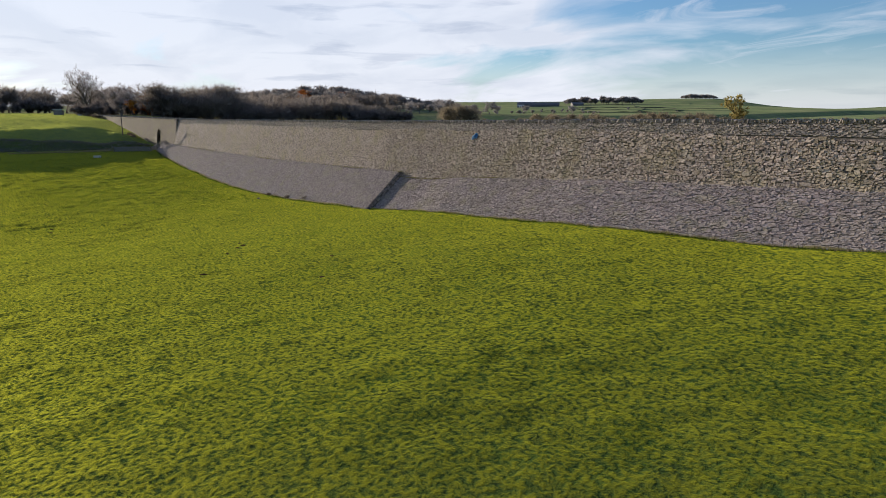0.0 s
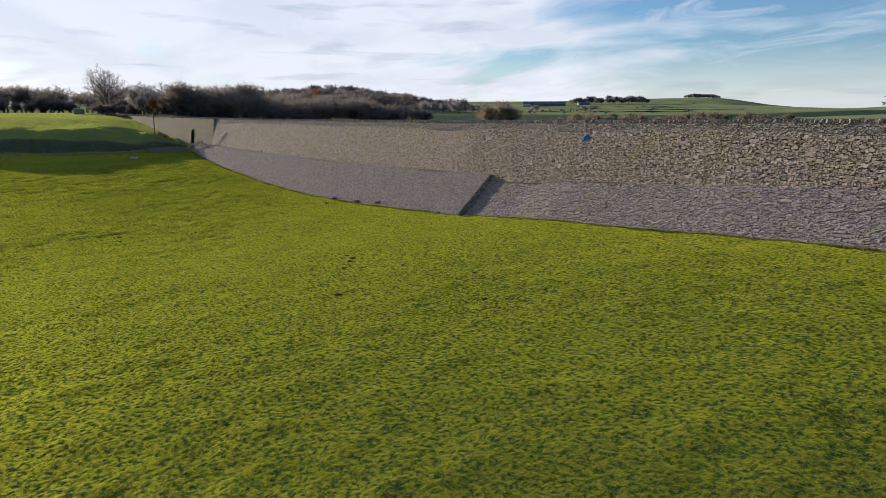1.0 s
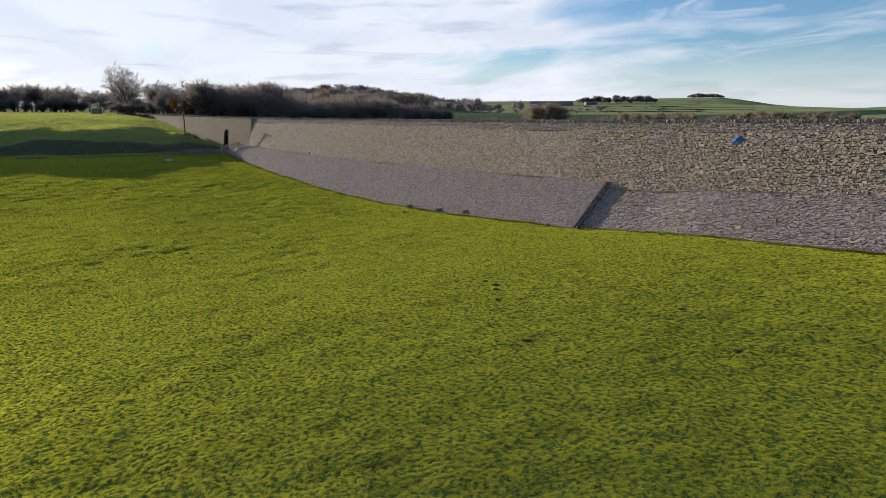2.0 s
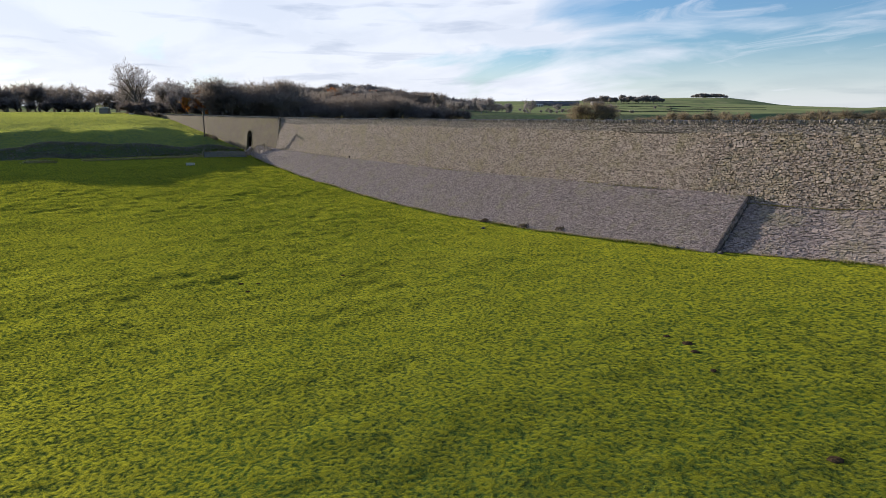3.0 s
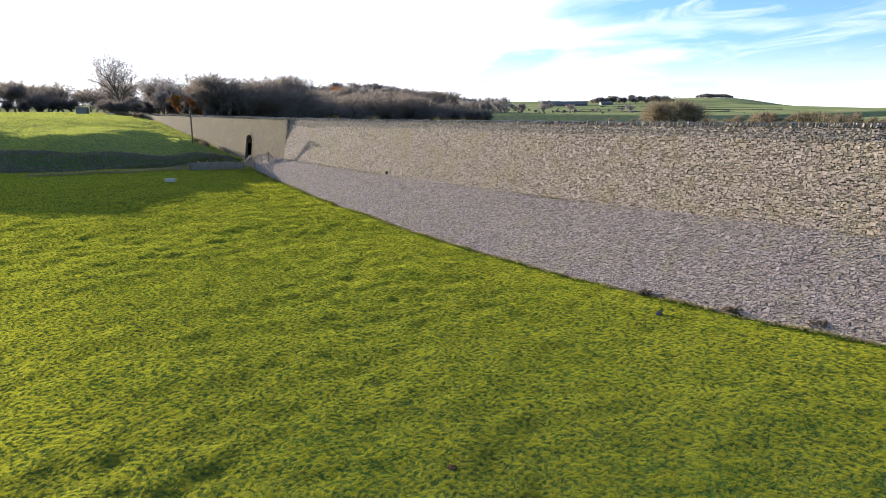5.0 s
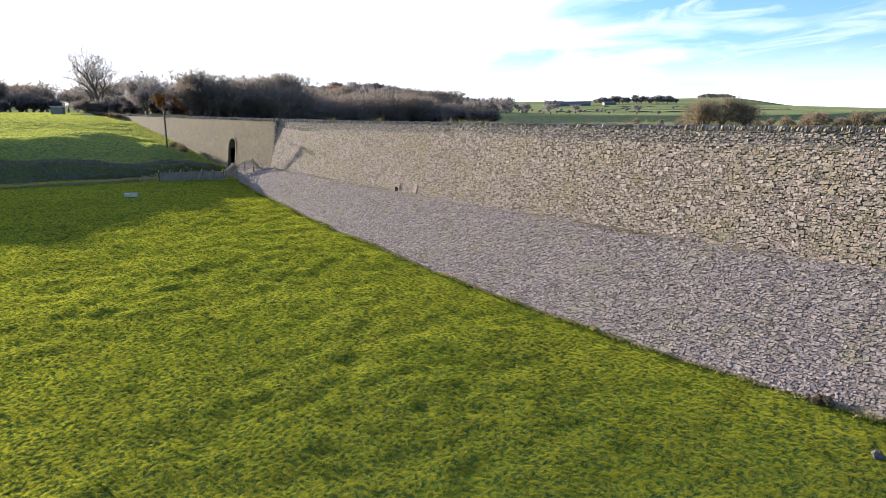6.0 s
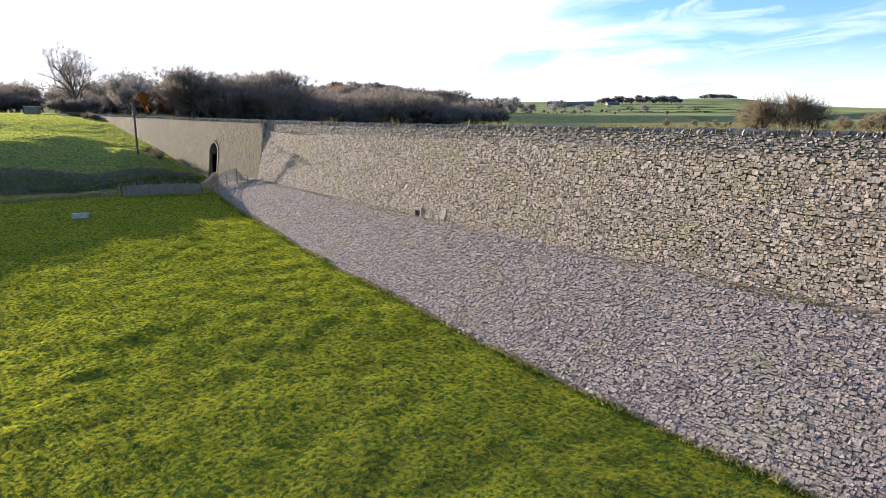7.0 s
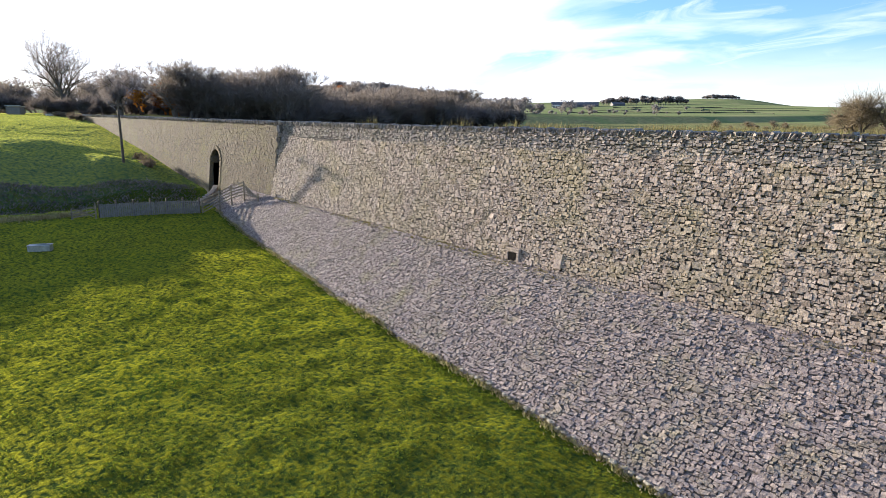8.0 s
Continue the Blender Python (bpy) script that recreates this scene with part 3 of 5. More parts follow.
def build_pasture():
    n = 134000
    px = rng.uniform(-146, 2, n)
    py = rng.uniform(3.5, 54.0, n)
    # the turf thins out away from the dam and up the slope
    px = np.concatenate([px, rng.uniform(-146, 2, 26000), -146 - rng.exponential(9, 14000)])
    py = np.concatenate([py, 54 + rng.exponential(9, 26000), rng.uniform(3.5, 60, 14000)])
    thick = 0.45 * fnoise(px, py * 1.3, 1.3, 8) + 0.9 * fnoise(px, py, 2.9, 9) + 0.3 * fnoise(px, py, 0.12, 12)
    keep = (thick > 0.2 + 0.7 * rng.random(len(px))) & (py > toe_y(px) + 0.2)
    px, py = px[keep], py[keep]
    size = 0.55 + 0.8 * fnoise(px, py, 0.35, 10)
    me = grass_tufts("pasture_grass", px, py, 0.06 * size, 0.06 * size, 3, BLADE, lean=1.2, scatter=0.16)
    tagged(new("pasture_grass", me), "short tufted green grass of a grazed pasture", "grass", kind="stuff")
    # denser, longer clumps where the sheep leave it near the dam
    n = 110000
    px = rng.uniform(-75, -8, n)
    py = rng.uniform(5.0, 36.0, n)
    clump = fnoise(px, py, 3.1, 14) + 0.5 * fnoise(px, py, 1.2, 15) + 0.3 * fnoise(px, py, 0.2, 16)
    edge = smooth01((px + 75) / 25) * smooth01((37 - py) / 16)
    keep = (clump > 0.75 + 0.45 * rng.random(n)) & (py > toe_y(px) + 0.1) & (rng.random(n) < edge)
    px, py = px[keep], py[keep]
    me = grass_tufts("pasture_grass", px, py, rng.uniform(0.05, 0.11, len(px)), np.full(len(px), 0.05), 4, BLADE, lean=1.0, scatter=0.09)
    tagged(new("pasture_grass", me), "thicker tussocky grass near the foot of the dam", "grass", kind="stuff")
    n = 16000
    px = rng.uniform(15, 115, n)
    py = rng.uniform(2.2, 75.0, n)
    keep = ~((px < 84) & (py < 3.0))
    me = grass_tufts("pasture_grass", px[keep], py[keep], np.full(keep.sum(), 0.09), np.full(keep.sum(), 0.12), 2, BLADE, lean=1.0, scatter=0.25)
    tagged(new("pasture_grass", me), "sunlit pasture grass on the rising field", "grass", kind="stuff")


# ---- the dam wall ----
BATTER = 1.45 / 5.6          # how far the upper face leans out per metre down
SLOPE = math.atan(0.85)      # the stone apron below it
STEP_X = -84.35              # where the apron steps back


def face_y(x, z, proud=0.0):
    return proud + (crest_z(x) - z) * BATTER


SHIFT_X = (-160, -135, -120, -110, -103, -95, -90, STEP_X - 0.001, STEP_X, 20)
SHIFT_V = (1.3, 0.95, 0.6, 0.38, 0.05, -0.1, -0.5, -0.52, 0.0, 0.0)


def apron_shift(x):
    """How far the apron lies out or back, square to its slope."""
    return np.interp(x, SHIFT_X, SHIFT_V)


def apron_point(x, r, out):
    """A place on the apron, r metres down its slope and out metres above it."""
    zl = ledge_z(x)
    y0 = 1.4 + (4.5 - zl) / 0.85
    o = out + apron_shift(x)
    return np.stack([x, y0 + r * math.cos(SLOPE) + o * math.sin(SLOPE), zl - r * math.sin(SLOPE) + o * math.cos(SLOPE)], -1)


def face_point(x, r, out, proud=0.0):
    """A place on the upper face, r metres down from the crest and out metres proud of it."""
    c = math.cos(math.atan(BATTER))
    s = math.sin(math.atan(BATTER))
    return np.stack([x, proud + r * s + out * c, crest_z(x) - r * c + out * s], -1)


def toe_y(x):
    """Where the apron meets the turf."""
    y = np.full(np.shape(x), 5.5)
    for _ in range(12):
        z = land(np.asarray(x, float), y)
        y = 1.4 + (4.5 - z) / 0.85 + apron_shift(x) / math.sin(SLOPE)
    return y


build_pasture()


def prism(name, xs, section, mat, kind_label, category="wall"):
    """A body of the same kind of section at each x: section(x) gives its corners (y, z) in turn."""
    verts, faces = [], []
    n = len(section(xs[0]))
    for x in xs:
        verts += [(x, y, z) for y, z in section(x)]
    for i in range(len(xs) - 1):
        for j in range(n):
            a, b = i * n + j, i * n + (j + 1) % n
            faces.append((a, b, b + n, a + n))
    faces.append(tuple(range(n))[::-1])
    faces.append(tuple(range((len(xs) - 1) * n, len(xs) * n)))
    return tagged(new(name, mesh_from(name, verts, faces, mat)), kind_label, category, kind="structure")


CORNER = ((-1, -0.9), (0.15, -1.04), (1, -0.82), (0.9, 0.95), (-0.92, 0.92))


def stone_shapes(n, sides8, jitter):
    """Outlines in the unit square for n stones, worn and uneven."""
    if sides8:
        o = np.tile(np.array(CORNER)[None], (n, 1, 1))
    else:
        a = (np.arange(7) / 7 * 2 * np.pi)[None] + rng.random((n, 1)) * 6.28 + rng.normal(0, 0.13, (n, 7))
        o = np.stack([np.cos(a), np.sin(a)], -1)
        o = o / np.maximum(np.abs(o), 0.62 * np.ones_like(o)).max(-1, keepdims=True) * 1.1
    return o + rng.normal(0, jitter, o.shape)


def stone_mesh_arrays(cs, cr, w, h, depth, outline, surf, tilt):
    """Corners and faces for stones bedded on a surface. surf(s, r, out) gives places."""
    n, k = outline.shape[:2]
    ca, sa = np.cos(tilt)[:, None], np.sin(tilt)[:, None]
    ou = outline[..., 0] * w[:, None] / 2
    ov = outline[..., 1] * h[:, None] / 2
    u, v = ou * ca - ov * sa, ou * sa + ov * ca
    lean = rng.normal(0, 0.048, (n, 1)) * u + rng.normal(0, 0.048, (n, 1)) * v
    rings = []
    for shrink, lift in ((1.0, -0.3), (0.92, 0.95)):
        out = depth[:, None] * lift + (lean if lift > 0 else 0)
        if lift > 0.9:
            out = out + rng.normal(0, 0.22, (n, k)) * depth[:, None]
        rings.append(surf((cs[:, None] + u * shrink).ravel(), (cr[:, None] + v * shrink).ravel(), (out * np.ones((n, k))).ravel()).reshape(n, k, 3))
    verts = np.concatenate(rings, 1)
    m = 2 * k
    base = np.arange(n)[:, None, None] * m
    j = np.arange(k)
    jn = (j + 1) % k
    q1 = np.stack([j, jn, jn + k, j + k], -1)
    quads = (base + np.concatenate([q1, [[k, k + 1, k + 2, k + 3]]])[None]).reshape(-1, 4)
    tris = (base + np.array([[k, i, i + 1] for i in range(k + 3, 2 * k - 1)])[None]).reshape(-1, 3)
    return verts.reshape(-1, 3), quads, tris


def courses(s0, s1, r0, r1, hmin, hmax, wmin, wmax, wave=0.1, split=0.2, skew=1.6, large=0.0):
    """Rough courses of stones: centres, widths and heights."""
    cs, cr, ww, hh = [], [], [], []
    r = r0
    while r < r1:
        h = hmin + (hmax - hmin) * rng.random() ** skew
        n = int((s1 - s0) / wmin) + 4
        w = wmin + (wmax - wmin) * rng.random(n) ** skew
        edge = s0 - rng.random() * wmax + np.concatenate([[0], np.cumsum(w)])
        c = (edge[1:] + edge[:-1]) / 2
        ok = (c > s0) & (c < s1)
        c, w = c[ok], w[ok]
        off = wave * (fnoise(c, np.full_like(c, r * 0.5), 0.16, 20) - 0.5) * 2 + 0.25 * hmax * (fnoise(c, np.full_like(c, r * 3.0), 1.1, 21) - 0.5)
        two = (rng.random(len(c)) < split) & (h > hmin * 1.5)
        cut = rng.uniform(0.35, 0.65, len(c))
        one = ~two
        cs += [c[one], c[two], c[two]]
        cr += [(r + h / 2 + off)[one], (r + h * cut / 2 + off)[two], (r + h * (1 + cut) / 2 + off)[two]]
        ww += [w[one], w[two], w[two] * rng.uniform(0.85, 1.0, two.sum())]
        cr[-3] = cr[-3] + rng.normal(0, 0.17, one.sum()) * h
        hh += [np.full(one.sum(), h), (h * cut)[two], (h * (1 - cut))[two]]
        r += h
    cs, cr, ww, hh = (np.concatenate(a) for a in (cs, cr, ww, hh))
    if large:
        # larger blocks bedded among the small ones, which make way for them
        pick = rng.choice(len(cs), int(large * len(cs)), replace=False)
        bs, br = cs[pick], cr[pick]
        bw, bh = rng.uniform(0.85, 1.6, len(pick)) * wmax, rng.uniform(0.95, 1.7, len(pick)) * hmax
        keep_ = np.ones(len(cs), bool)
        alone = np.ones(len(pick), bool)
        for i in range(len(pick)):
            near_ = (np.abs(bs[:i] - bs[i]) < (bw[:i] + bw[i]) / 2) & (np.abs(br[:i] - br[i]) < (bh[:i] + bh[i]) / 2) & alone[:i]
            if near_.any():
                alone[i] = False
                continue
            keep_ &= ~((np.abs(cs - bs[i]) < bw[i] / 2 - ww * 0.1) & (np.abs(cr - br[i]) < bh[i] / 2 - hh * 0.1))
        cs, cr, ww, hh = (np.concatenate([a[keep_], b_[alone]]) for a, b_ in ((cs, bs), (cr, br), (ww, bw), (hh, bh)))
    return [cs, cr, ww, hh]


UNIT_STONES = {}


def unit_stone(key, mat, sides8):
    """Shared meshes of one stone, one unit wide, high and deep, facing +y."""
    if key not in UNIT_STONES:
        shapes = []
        for i in range(14):
            o = stone_shapes(1, sides8, 0.10)
            one = np.ones(1)
            v, q, t = stone_mesh_arrays(np.zeros(1), np.zeros(1), one, one, one, o, lambda s, r, out: np.stack([s, out, -r], -1), np.zeros(1))
            shapes.append(fast_mesh("stone", v, q, t, mat))
        UNIT_STONES[key] = shapes
    return UNIT_STONES[key]


def lay_stones(parent, name, label, field, surf, depth, mat, piece_mat, sides8, jitter, gap, near, limit=300, tilt=0.09):
    """The stones of a wall: those in the near stretch as pieces of their own, the rest joined."""
    cs, cr, w, h = field
    d = depth * rng.uniform(0.35, 1.7, len(cs))
    tl = rng.normal(0, tilt, len(cs))
    mid = (near[0] + near[1]) / 2
    rank = np.argsort(np.abs(cs - mid))
    single = np.zeros(len(cs), bool)
    single[rank[:limit]] = True
    rest = ~single
    w2, h2 = np.maximum(w - gap, 0.05), np.maximum(h - gap, 0.05)
    v, q, t = stone_mesh_arrays(cs[rest], cr[rest], w2[rest], h2[rest], d[rest], stone_shapes(rest.sum(), sides8, jitter), surf, tl[rest])
    ob = new(name, fast_mesh(name, v, q, t, mat))
    ob.parent = parent
    tagged(ob, label, kind="stuff")
    meshes = unit_stone(name, piece_mat, sides8)
    for i in np.where(single)[0]:
        s = np.array([cs[i], cs[i] + 0.1, cs[i]])
        r = np.array([cr[i], cr[i], cr[i] + 0.1])
        p = surf(s, r, np.zeros(3))
        ex, er = Vector(p[1] - p[0]).normalized(), Vector(p[2] - p[0]).normalized()
        nrm = er.cross(ex).normalized()
        if nrm.y < 0:
            nrm = -nrm
        m = Matrix(((ex.x, nrm.x, -er.x, p[0][0]), (ex.y, nrm.y, -er.y, p[0][1]), (ex.z, nrm.z, -er.z, p[0][2]), (0, 0, 0, 1)))
        st = new("stone", meshes[int(rng.integers(len(meshes)))])
        st.parent = parent
        st.matrix_basis = m @ Matrix.Rotation(tl[i], 4, "Y") @ Matrix.Diagonal((w2[i], d[i], h2[i], 1))


X0, X1, X2 = -210.0, 0.0, 84.0
STONES_FROM = -144.0
PARAPET_H = 0.95

wall_upper = prism("wall_upper", list(np.arange(X0, X1 + 0.1, 2.5)), lambda x: [
    (-0.55, float(crest_z(x)) - 0.16), (-0.035, float(crest_z(x)) - 0.16), (float(face_y(x, ledge_z(x))) - 0.014, float(ledge_z(x)) - 0.4),
    (float(face_y(x, ledge_z(x))) - 0.014, float(ledge_z(x)) - 1.2), (-0.55, float(ledge_z(x)) - 1.2)], JOINT,
    "battered limestone rubble wall of a reservoir dam", "dam wall")


def apron_section(x):
    top = -0.05 if x > -110 else -0.9
    a = apron_point(np.array([x, x]), np.array([top, 9.5]), np.array([-0.026, -0.026]))
    back = min(1.0, a[0][1] - 0.1)
    return [(back, a[0][2]), (a[0][1], a[0][2]), (a[1][1], a[1][2]), (back, a[1][2])]


XA = list(np.arange(X0, STEP_X, 2.5)) + [STEP_X - 0.02]
wall_apron = prism("wall_apron", XA, apron_section, JOINT, "sloping apron of grey pitching stones, set back behind a step", "stone apron")
wall_apron_proud = prism("wall_apron", [STEP_X + 0.02] + list(np.arange(STEP_X + 2, 8.0, 2.5)) + [8.6], apron_section, JOINT, "sloping apron of grey pitching stones rising from the turf", "stone apron")


def base_r(x):
    """How far down the left-hand face the ground lies."""
    return (crest_z(x) - land(np.asarray(x, float), np.full(np.shape(x), 2.6))) / math.cos(math.atan(BATTER))


OUT_PROUD, OUT_BATTER = 0.45, 0.13
DOOR_X, DOOR_W, DOOR_Z0, DOOR_SPRING = 12.7, 2.5, 3.0, 6.12


def out_y(x, z):
    return OUT_PROUD + (crest_z(x) - z) * OUT_BATTER


def outlet_section(x):
    zb = ground_z(x, 2.6) - 1.2
    if 8.5 < x < 16:
        zb = 2.2
    return [(-0.55, float(crest_z(x)) - 0.16), (OUT_PROUD - 0.07, float(crest_z(x)) - 0.16), (float(out_y(x, zb)) - 0.05, zb), (-0.55, zb)]


wall_outlet = prism("wall_outlet", [0.0, 2.5, 5.0, 7.5, 9.5, DOOR_X - DOOR_W / 2], outlet_section, JOINT, "battered stone wall beside the outlet tunnel", "dam wall")
wall_outlet_far = prism("wall_outlet", [DOOR_X + DOOR_W / 2] + list(np.arange(16.0, X2 + 0.1, 2.5)), outlet_section, JOINT, "battered stone wall running out into the rising field", "dam wall")


def lintel_section(x):
    h = DOOR_SPRING + math.sqrt(max(0.0, (DOOR_W / 2) ** 2 - (x - DOOR_X) ** 2))
    return [(-0.55, float(crest_z(x)) - 0.16), (OUT_PROUD - 0.07, float(crest_z(x)) - 0.16), (float(out_y(x, h)) - 0.05, h), (-0.55, h)]


wall_lintel = prism("wall_outlet_arch", list(np.linspace(DOOR_X - DOOR_W / 2, DOOR_X + DOOR_W / 2, 17)), lintel_section, JOINT, "arched head of the outlet tunnel in the wall", "arch")



def above_ground(fld):
    p = apron_point(fld[0], fld[1], np.zeros(len(fld[0])))
    ok = p[:, 2] > land(p[:, 0], p[:, 1]) - 0.25
    return [a[ok] for a in fld]


# pitching stones of the apron
f1 = courses(STONES_FROM, STEP_X - 0.1, -0.9, 7.0, 0.09, 0.19, 0.11, 0.29, wave=0.25, split=0.1, skew=1.3, large=0.03)
f1 = [a[(f1[1] > 0.0) | (f1[0] < -110)] for a in f1]
f1 = above_ground(f1)
lay_stones(wall_apron, "pitching_stones", "grey angular pitching stones laid close", f1, apron_point, 0.040, PITCH, PITCH_PIECE, True, 0.17, 0.002, (-112, -104), limit=60, tilt=0.16)
f2 = courses(STEP_X + 0.1, 8.4, 0.0, 7.6, 0.066, 0.148, 0.082, 0.24, wave=0.25, split=0.1, skew=1.2, large=0.03)
f2 = above_ground(f2)
lay_stones(wall_apron_proud, "pitching_stones", "grey angular pitching stones laid close", f2, apron_point, 0.028, PITCH, PITCH_PIECE, True, 0.17, 0.001, (-42, -34), limit=300, tilt=0.16)
# squared-off stones that edge the step in the apron
fe = courses(0.0, 6.2, 0.0, 0.35, 0.30, 0.36, 0.35, 0.7, wave=0.0, split=0.0)


def step_face(s, r, out):
    p = apron_point(np.full_like(s, STEP_X + 0.05), s, -r + 0.04)
    p[:, 0] = p[:, 0] - out
    return p


v_, q_, t_ = stone_mesh_arrays(fe[0], fe[1], fe[2] - 0.02, fe[3] - 0.02, np.full(len(fe[0]), 0.05), stone_shapes(len(fe[0]), True, 0.06), step_face, np.zeros(len(fe[0])))
edge_ob = new("edge_stones", fast_mesh("edge_stones", v_, q_, t_, PITCH))
edge_ob.parent = wall_apron_proud
tagged(edge_ob, "squared edging stones of the step", kind="stuff")

# rubble of the upper face
f3 = courses(STONES_FROM, -80, PARAPET_H, 6.6, 0.08, 0.185, 0.10, 0.34, wave=0.3, split=0.12, skew=1.5, large=0.022)
f3b = courses(-80, -0.05, PARAPET_H, 6.6, 0.06, 0.145, 0.085, 0.27, wave=0.3, split=0.12, skew=1.4, large=0.06)
fc, f3 = [a[f3[1] < (crest_z(f3[0]) - ledge_z(f3[0])) / math.cos(math.atan(BATTER)) + np.where(f3[0] < STEP_X, 0.8, 0.12)] for a in f3], f3b
lay_stones(wall_upper, "rubble_stones", "coarser tan and grey limestone rubble", fc, face_point, 0.046, STONE, STONE_PIECE, True, 0.14, 0.006, (-84, -82), limit=0, tilt=0.13)
keep = f3[1] < (crest_z(f3[0]) - ledge_z(f3[0])) / math.cos(math.atan(BATTER)) + np.where(f3[0] < STEP_X, 0.8, 0.12)
f3 = [a[keep] for a in f3]
lay_stones(wall_upper, "rubble_stones", "coursed tan and grey limestone rubble", f3, face_point, 0.024, STONE, STONE_PIECE, True, 0.14, 0.001, (-40, -33), limit=300, tilt=0.10)

# flat stones on the ledge between the wall and the apron
LEDGE_DEEP = 0.9


def ledge_point(s, r, out):
    zl = ledge_z(s)
    return np.stack([s, 1.4 + (4.5 - zl) / 0.85 + 0.04 - r, zl + out], -1)


fl = courses(STEP_X + 0.3, 0.5, 0.0, LEDGE_DEEP, 0.14, 0.26, 0.14, 0.40, wave=0.04, split=0.1)
pl = ledge_point(fl[0], fl[1], np.zeros(len(fl[0])))
keep = pl[:, 1] > face_y(pl[:, 0], pl[:, 2]) - 0.05
fl = [a[keep] for a in fl]
lay_stones(wall_apron_proud, "ledge_stones", "flat mossy stones along the ledge", fl, ledge_point, 0.035, PITCH, PITCH_PIECE, True, 0.15, 0.012, (-42, -34), limit=0, tilt=0.12)

# drystone parapet with its smaller, darker stones
f4 = courses(STONES_FROM, -0.05, 0.10, PARAPET_H, 0.06, 0.14, 0.09, 0.27, wave=0.04, split=0.15)
lay_stones(wall_upper, "parapet_stones", "small dark weathered drystone parapet stones", f4, lambda s, r, out: face_point(s, r, out - 0.02), 0.05, PARAPET, PARAPET, True, 0.15, 0.008, (-38, -36), limit=0, tilt=0.08)


def outlet_point(s, r, out):
    c, k = math.cos(math.atan(OUT_BATTER)), math.sin(math.atan(OUT_BATTER))
    return np.stack([s, OUT_PROUD + r * k + out * c, crest_z(s) - r * c + out * k], -1)


f5 = courses(0.05, X2, 0.10, 7.2, 0.09, 0.21, 0.12, 0.40, wave=0.1, split=0.1)
zz = outlet_point(f5[0], f5[1], np.zeros(len(f5[0])))[:, 2]
inside_door = (np.abs(f5[0] - DOOR_X) < DOOR_W / 2 + 0.25) & ((zz < DOOR_SPRING) | (np.hypot(f5[0] - DOOR_X, zz - DOOR_SPRING) < DOOR_W / 2 + 0.3))
keep = (f5[1] < base_r(f5[0]) + 0.6) & ~inside_door | ((f5[0] > 8) & (f5[0] < 16) & (f5[1] < 7.0) & ~inside_door)
f5 = [a[keep] for a in f5]
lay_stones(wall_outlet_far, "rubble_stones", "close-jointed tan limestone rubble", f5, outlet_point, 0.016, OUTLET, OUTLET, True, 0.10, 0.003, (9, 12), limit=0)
# end of the thicker wall, a shaded return face
fr = courses(0.0, 5.4, 0.0, OUT_PROUD, 0.30, 0.42, 0.3, 0.6, wave=0.0, split=0.0)


def return_face(s, r, out):
    head = outlet_point(np.full_like(s, 0.02), s, -r)
    head[:, 0] = head[:, 0] - out
    return head


v_, q_, t_ = stone_mesh_arrays(fr[0], fr[1], fr[2] - 0.02, fr[3] - 0.02, np.full(len(fr[0]), 0.04), stone_shapes(len(fr[0]), True, 0.05), return_face, np.zeros(len(fr[0])))
ret_ob = new("return_stones", fast_mesh("return_stones", v_, q_, t_, STONE))
ret_ob.parent = wall_outlet
tagged(ret_ob, "quoins at the end of the thicker wall", kind="stuff")


# voussoirs round the arch and jambs
def build_arch_ring():
    i = 0
    for side in (-1, 1):
        z = DOOR_Z0
        while z < DOOR_SPRING - 0.05:
            h = 0.36
            bm = add_box(bmesh.new(), (0.32, 0.36, h - 0.025), (0, 0, 0), bevel=0.03)
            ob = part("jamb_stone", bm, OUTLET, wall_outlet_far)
            ob.matrix_basis = Matrix.Translation((DOOR_X + side * (DOOR_W / 2 + 0.12), float(out_y(DOOR_X, z + h / 2)) - 0.12, z + h / 2)) @ Matrix.Rotation(math.atan(BATTER), 4, "X")
            z += h
    for k in range(13):
        a = math.pi * (k + 0.5) / 13
        r = DOOR_W / 2 + 0.17
        x, z = DOOR_X + r * math.cos(a), DOOR_SPRING + r * math.sin(a)
        bm = add_box(bmesh.new(), (0.36, 0.36, 0.27), (0, 0, 0), bevel=0.03)
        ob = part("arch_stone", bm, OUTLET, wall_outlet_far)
        ob.matrix_basis = Matrix.Translation((x, float(out_y(x, z)) - 0.10, z)) @ Matrix.Rotation(math.atan(OUT_BATTER), 4, "X") @ Matrix.Rotation(-a, 4, "Y")


build_arch_ring()


# the tunnel behind the arch: a vaulted lining, closed at the back
def build_tunnel():
    bm = bmesh.new()
    prof = [(-DOOR_W / 2, DOOR_Z0 - 1.2)] + [(-DOOR_W / 2 * math.cos(math.pi * k / 12), DOOR_SPRING + DOOR_W / 2 * math.sin(math.pi * k / 12)) for k in range(13)] + [(DOOR_W / 2, DOOR_Z0 - 1.2)]
    rings = []
    for y in (0.75, -12.0):
        rings.append([bm.verts.new((DOOR_X + px, y, pz)) for px, pz in prof])
    n = len(prof)
    for j in range(n):
        k = (j + 1) % n
        bm.faces.new((rings[0][j], rings[0][k], rings[1][k], rings[1][j]))
    bm.faces.new(rings[1])
    return tagged(part("tunnel", bm, DARKNESS), "dark vaulted stone outlet tunnel through the dam", "tunnel", kind="structure")


build_tunnel()


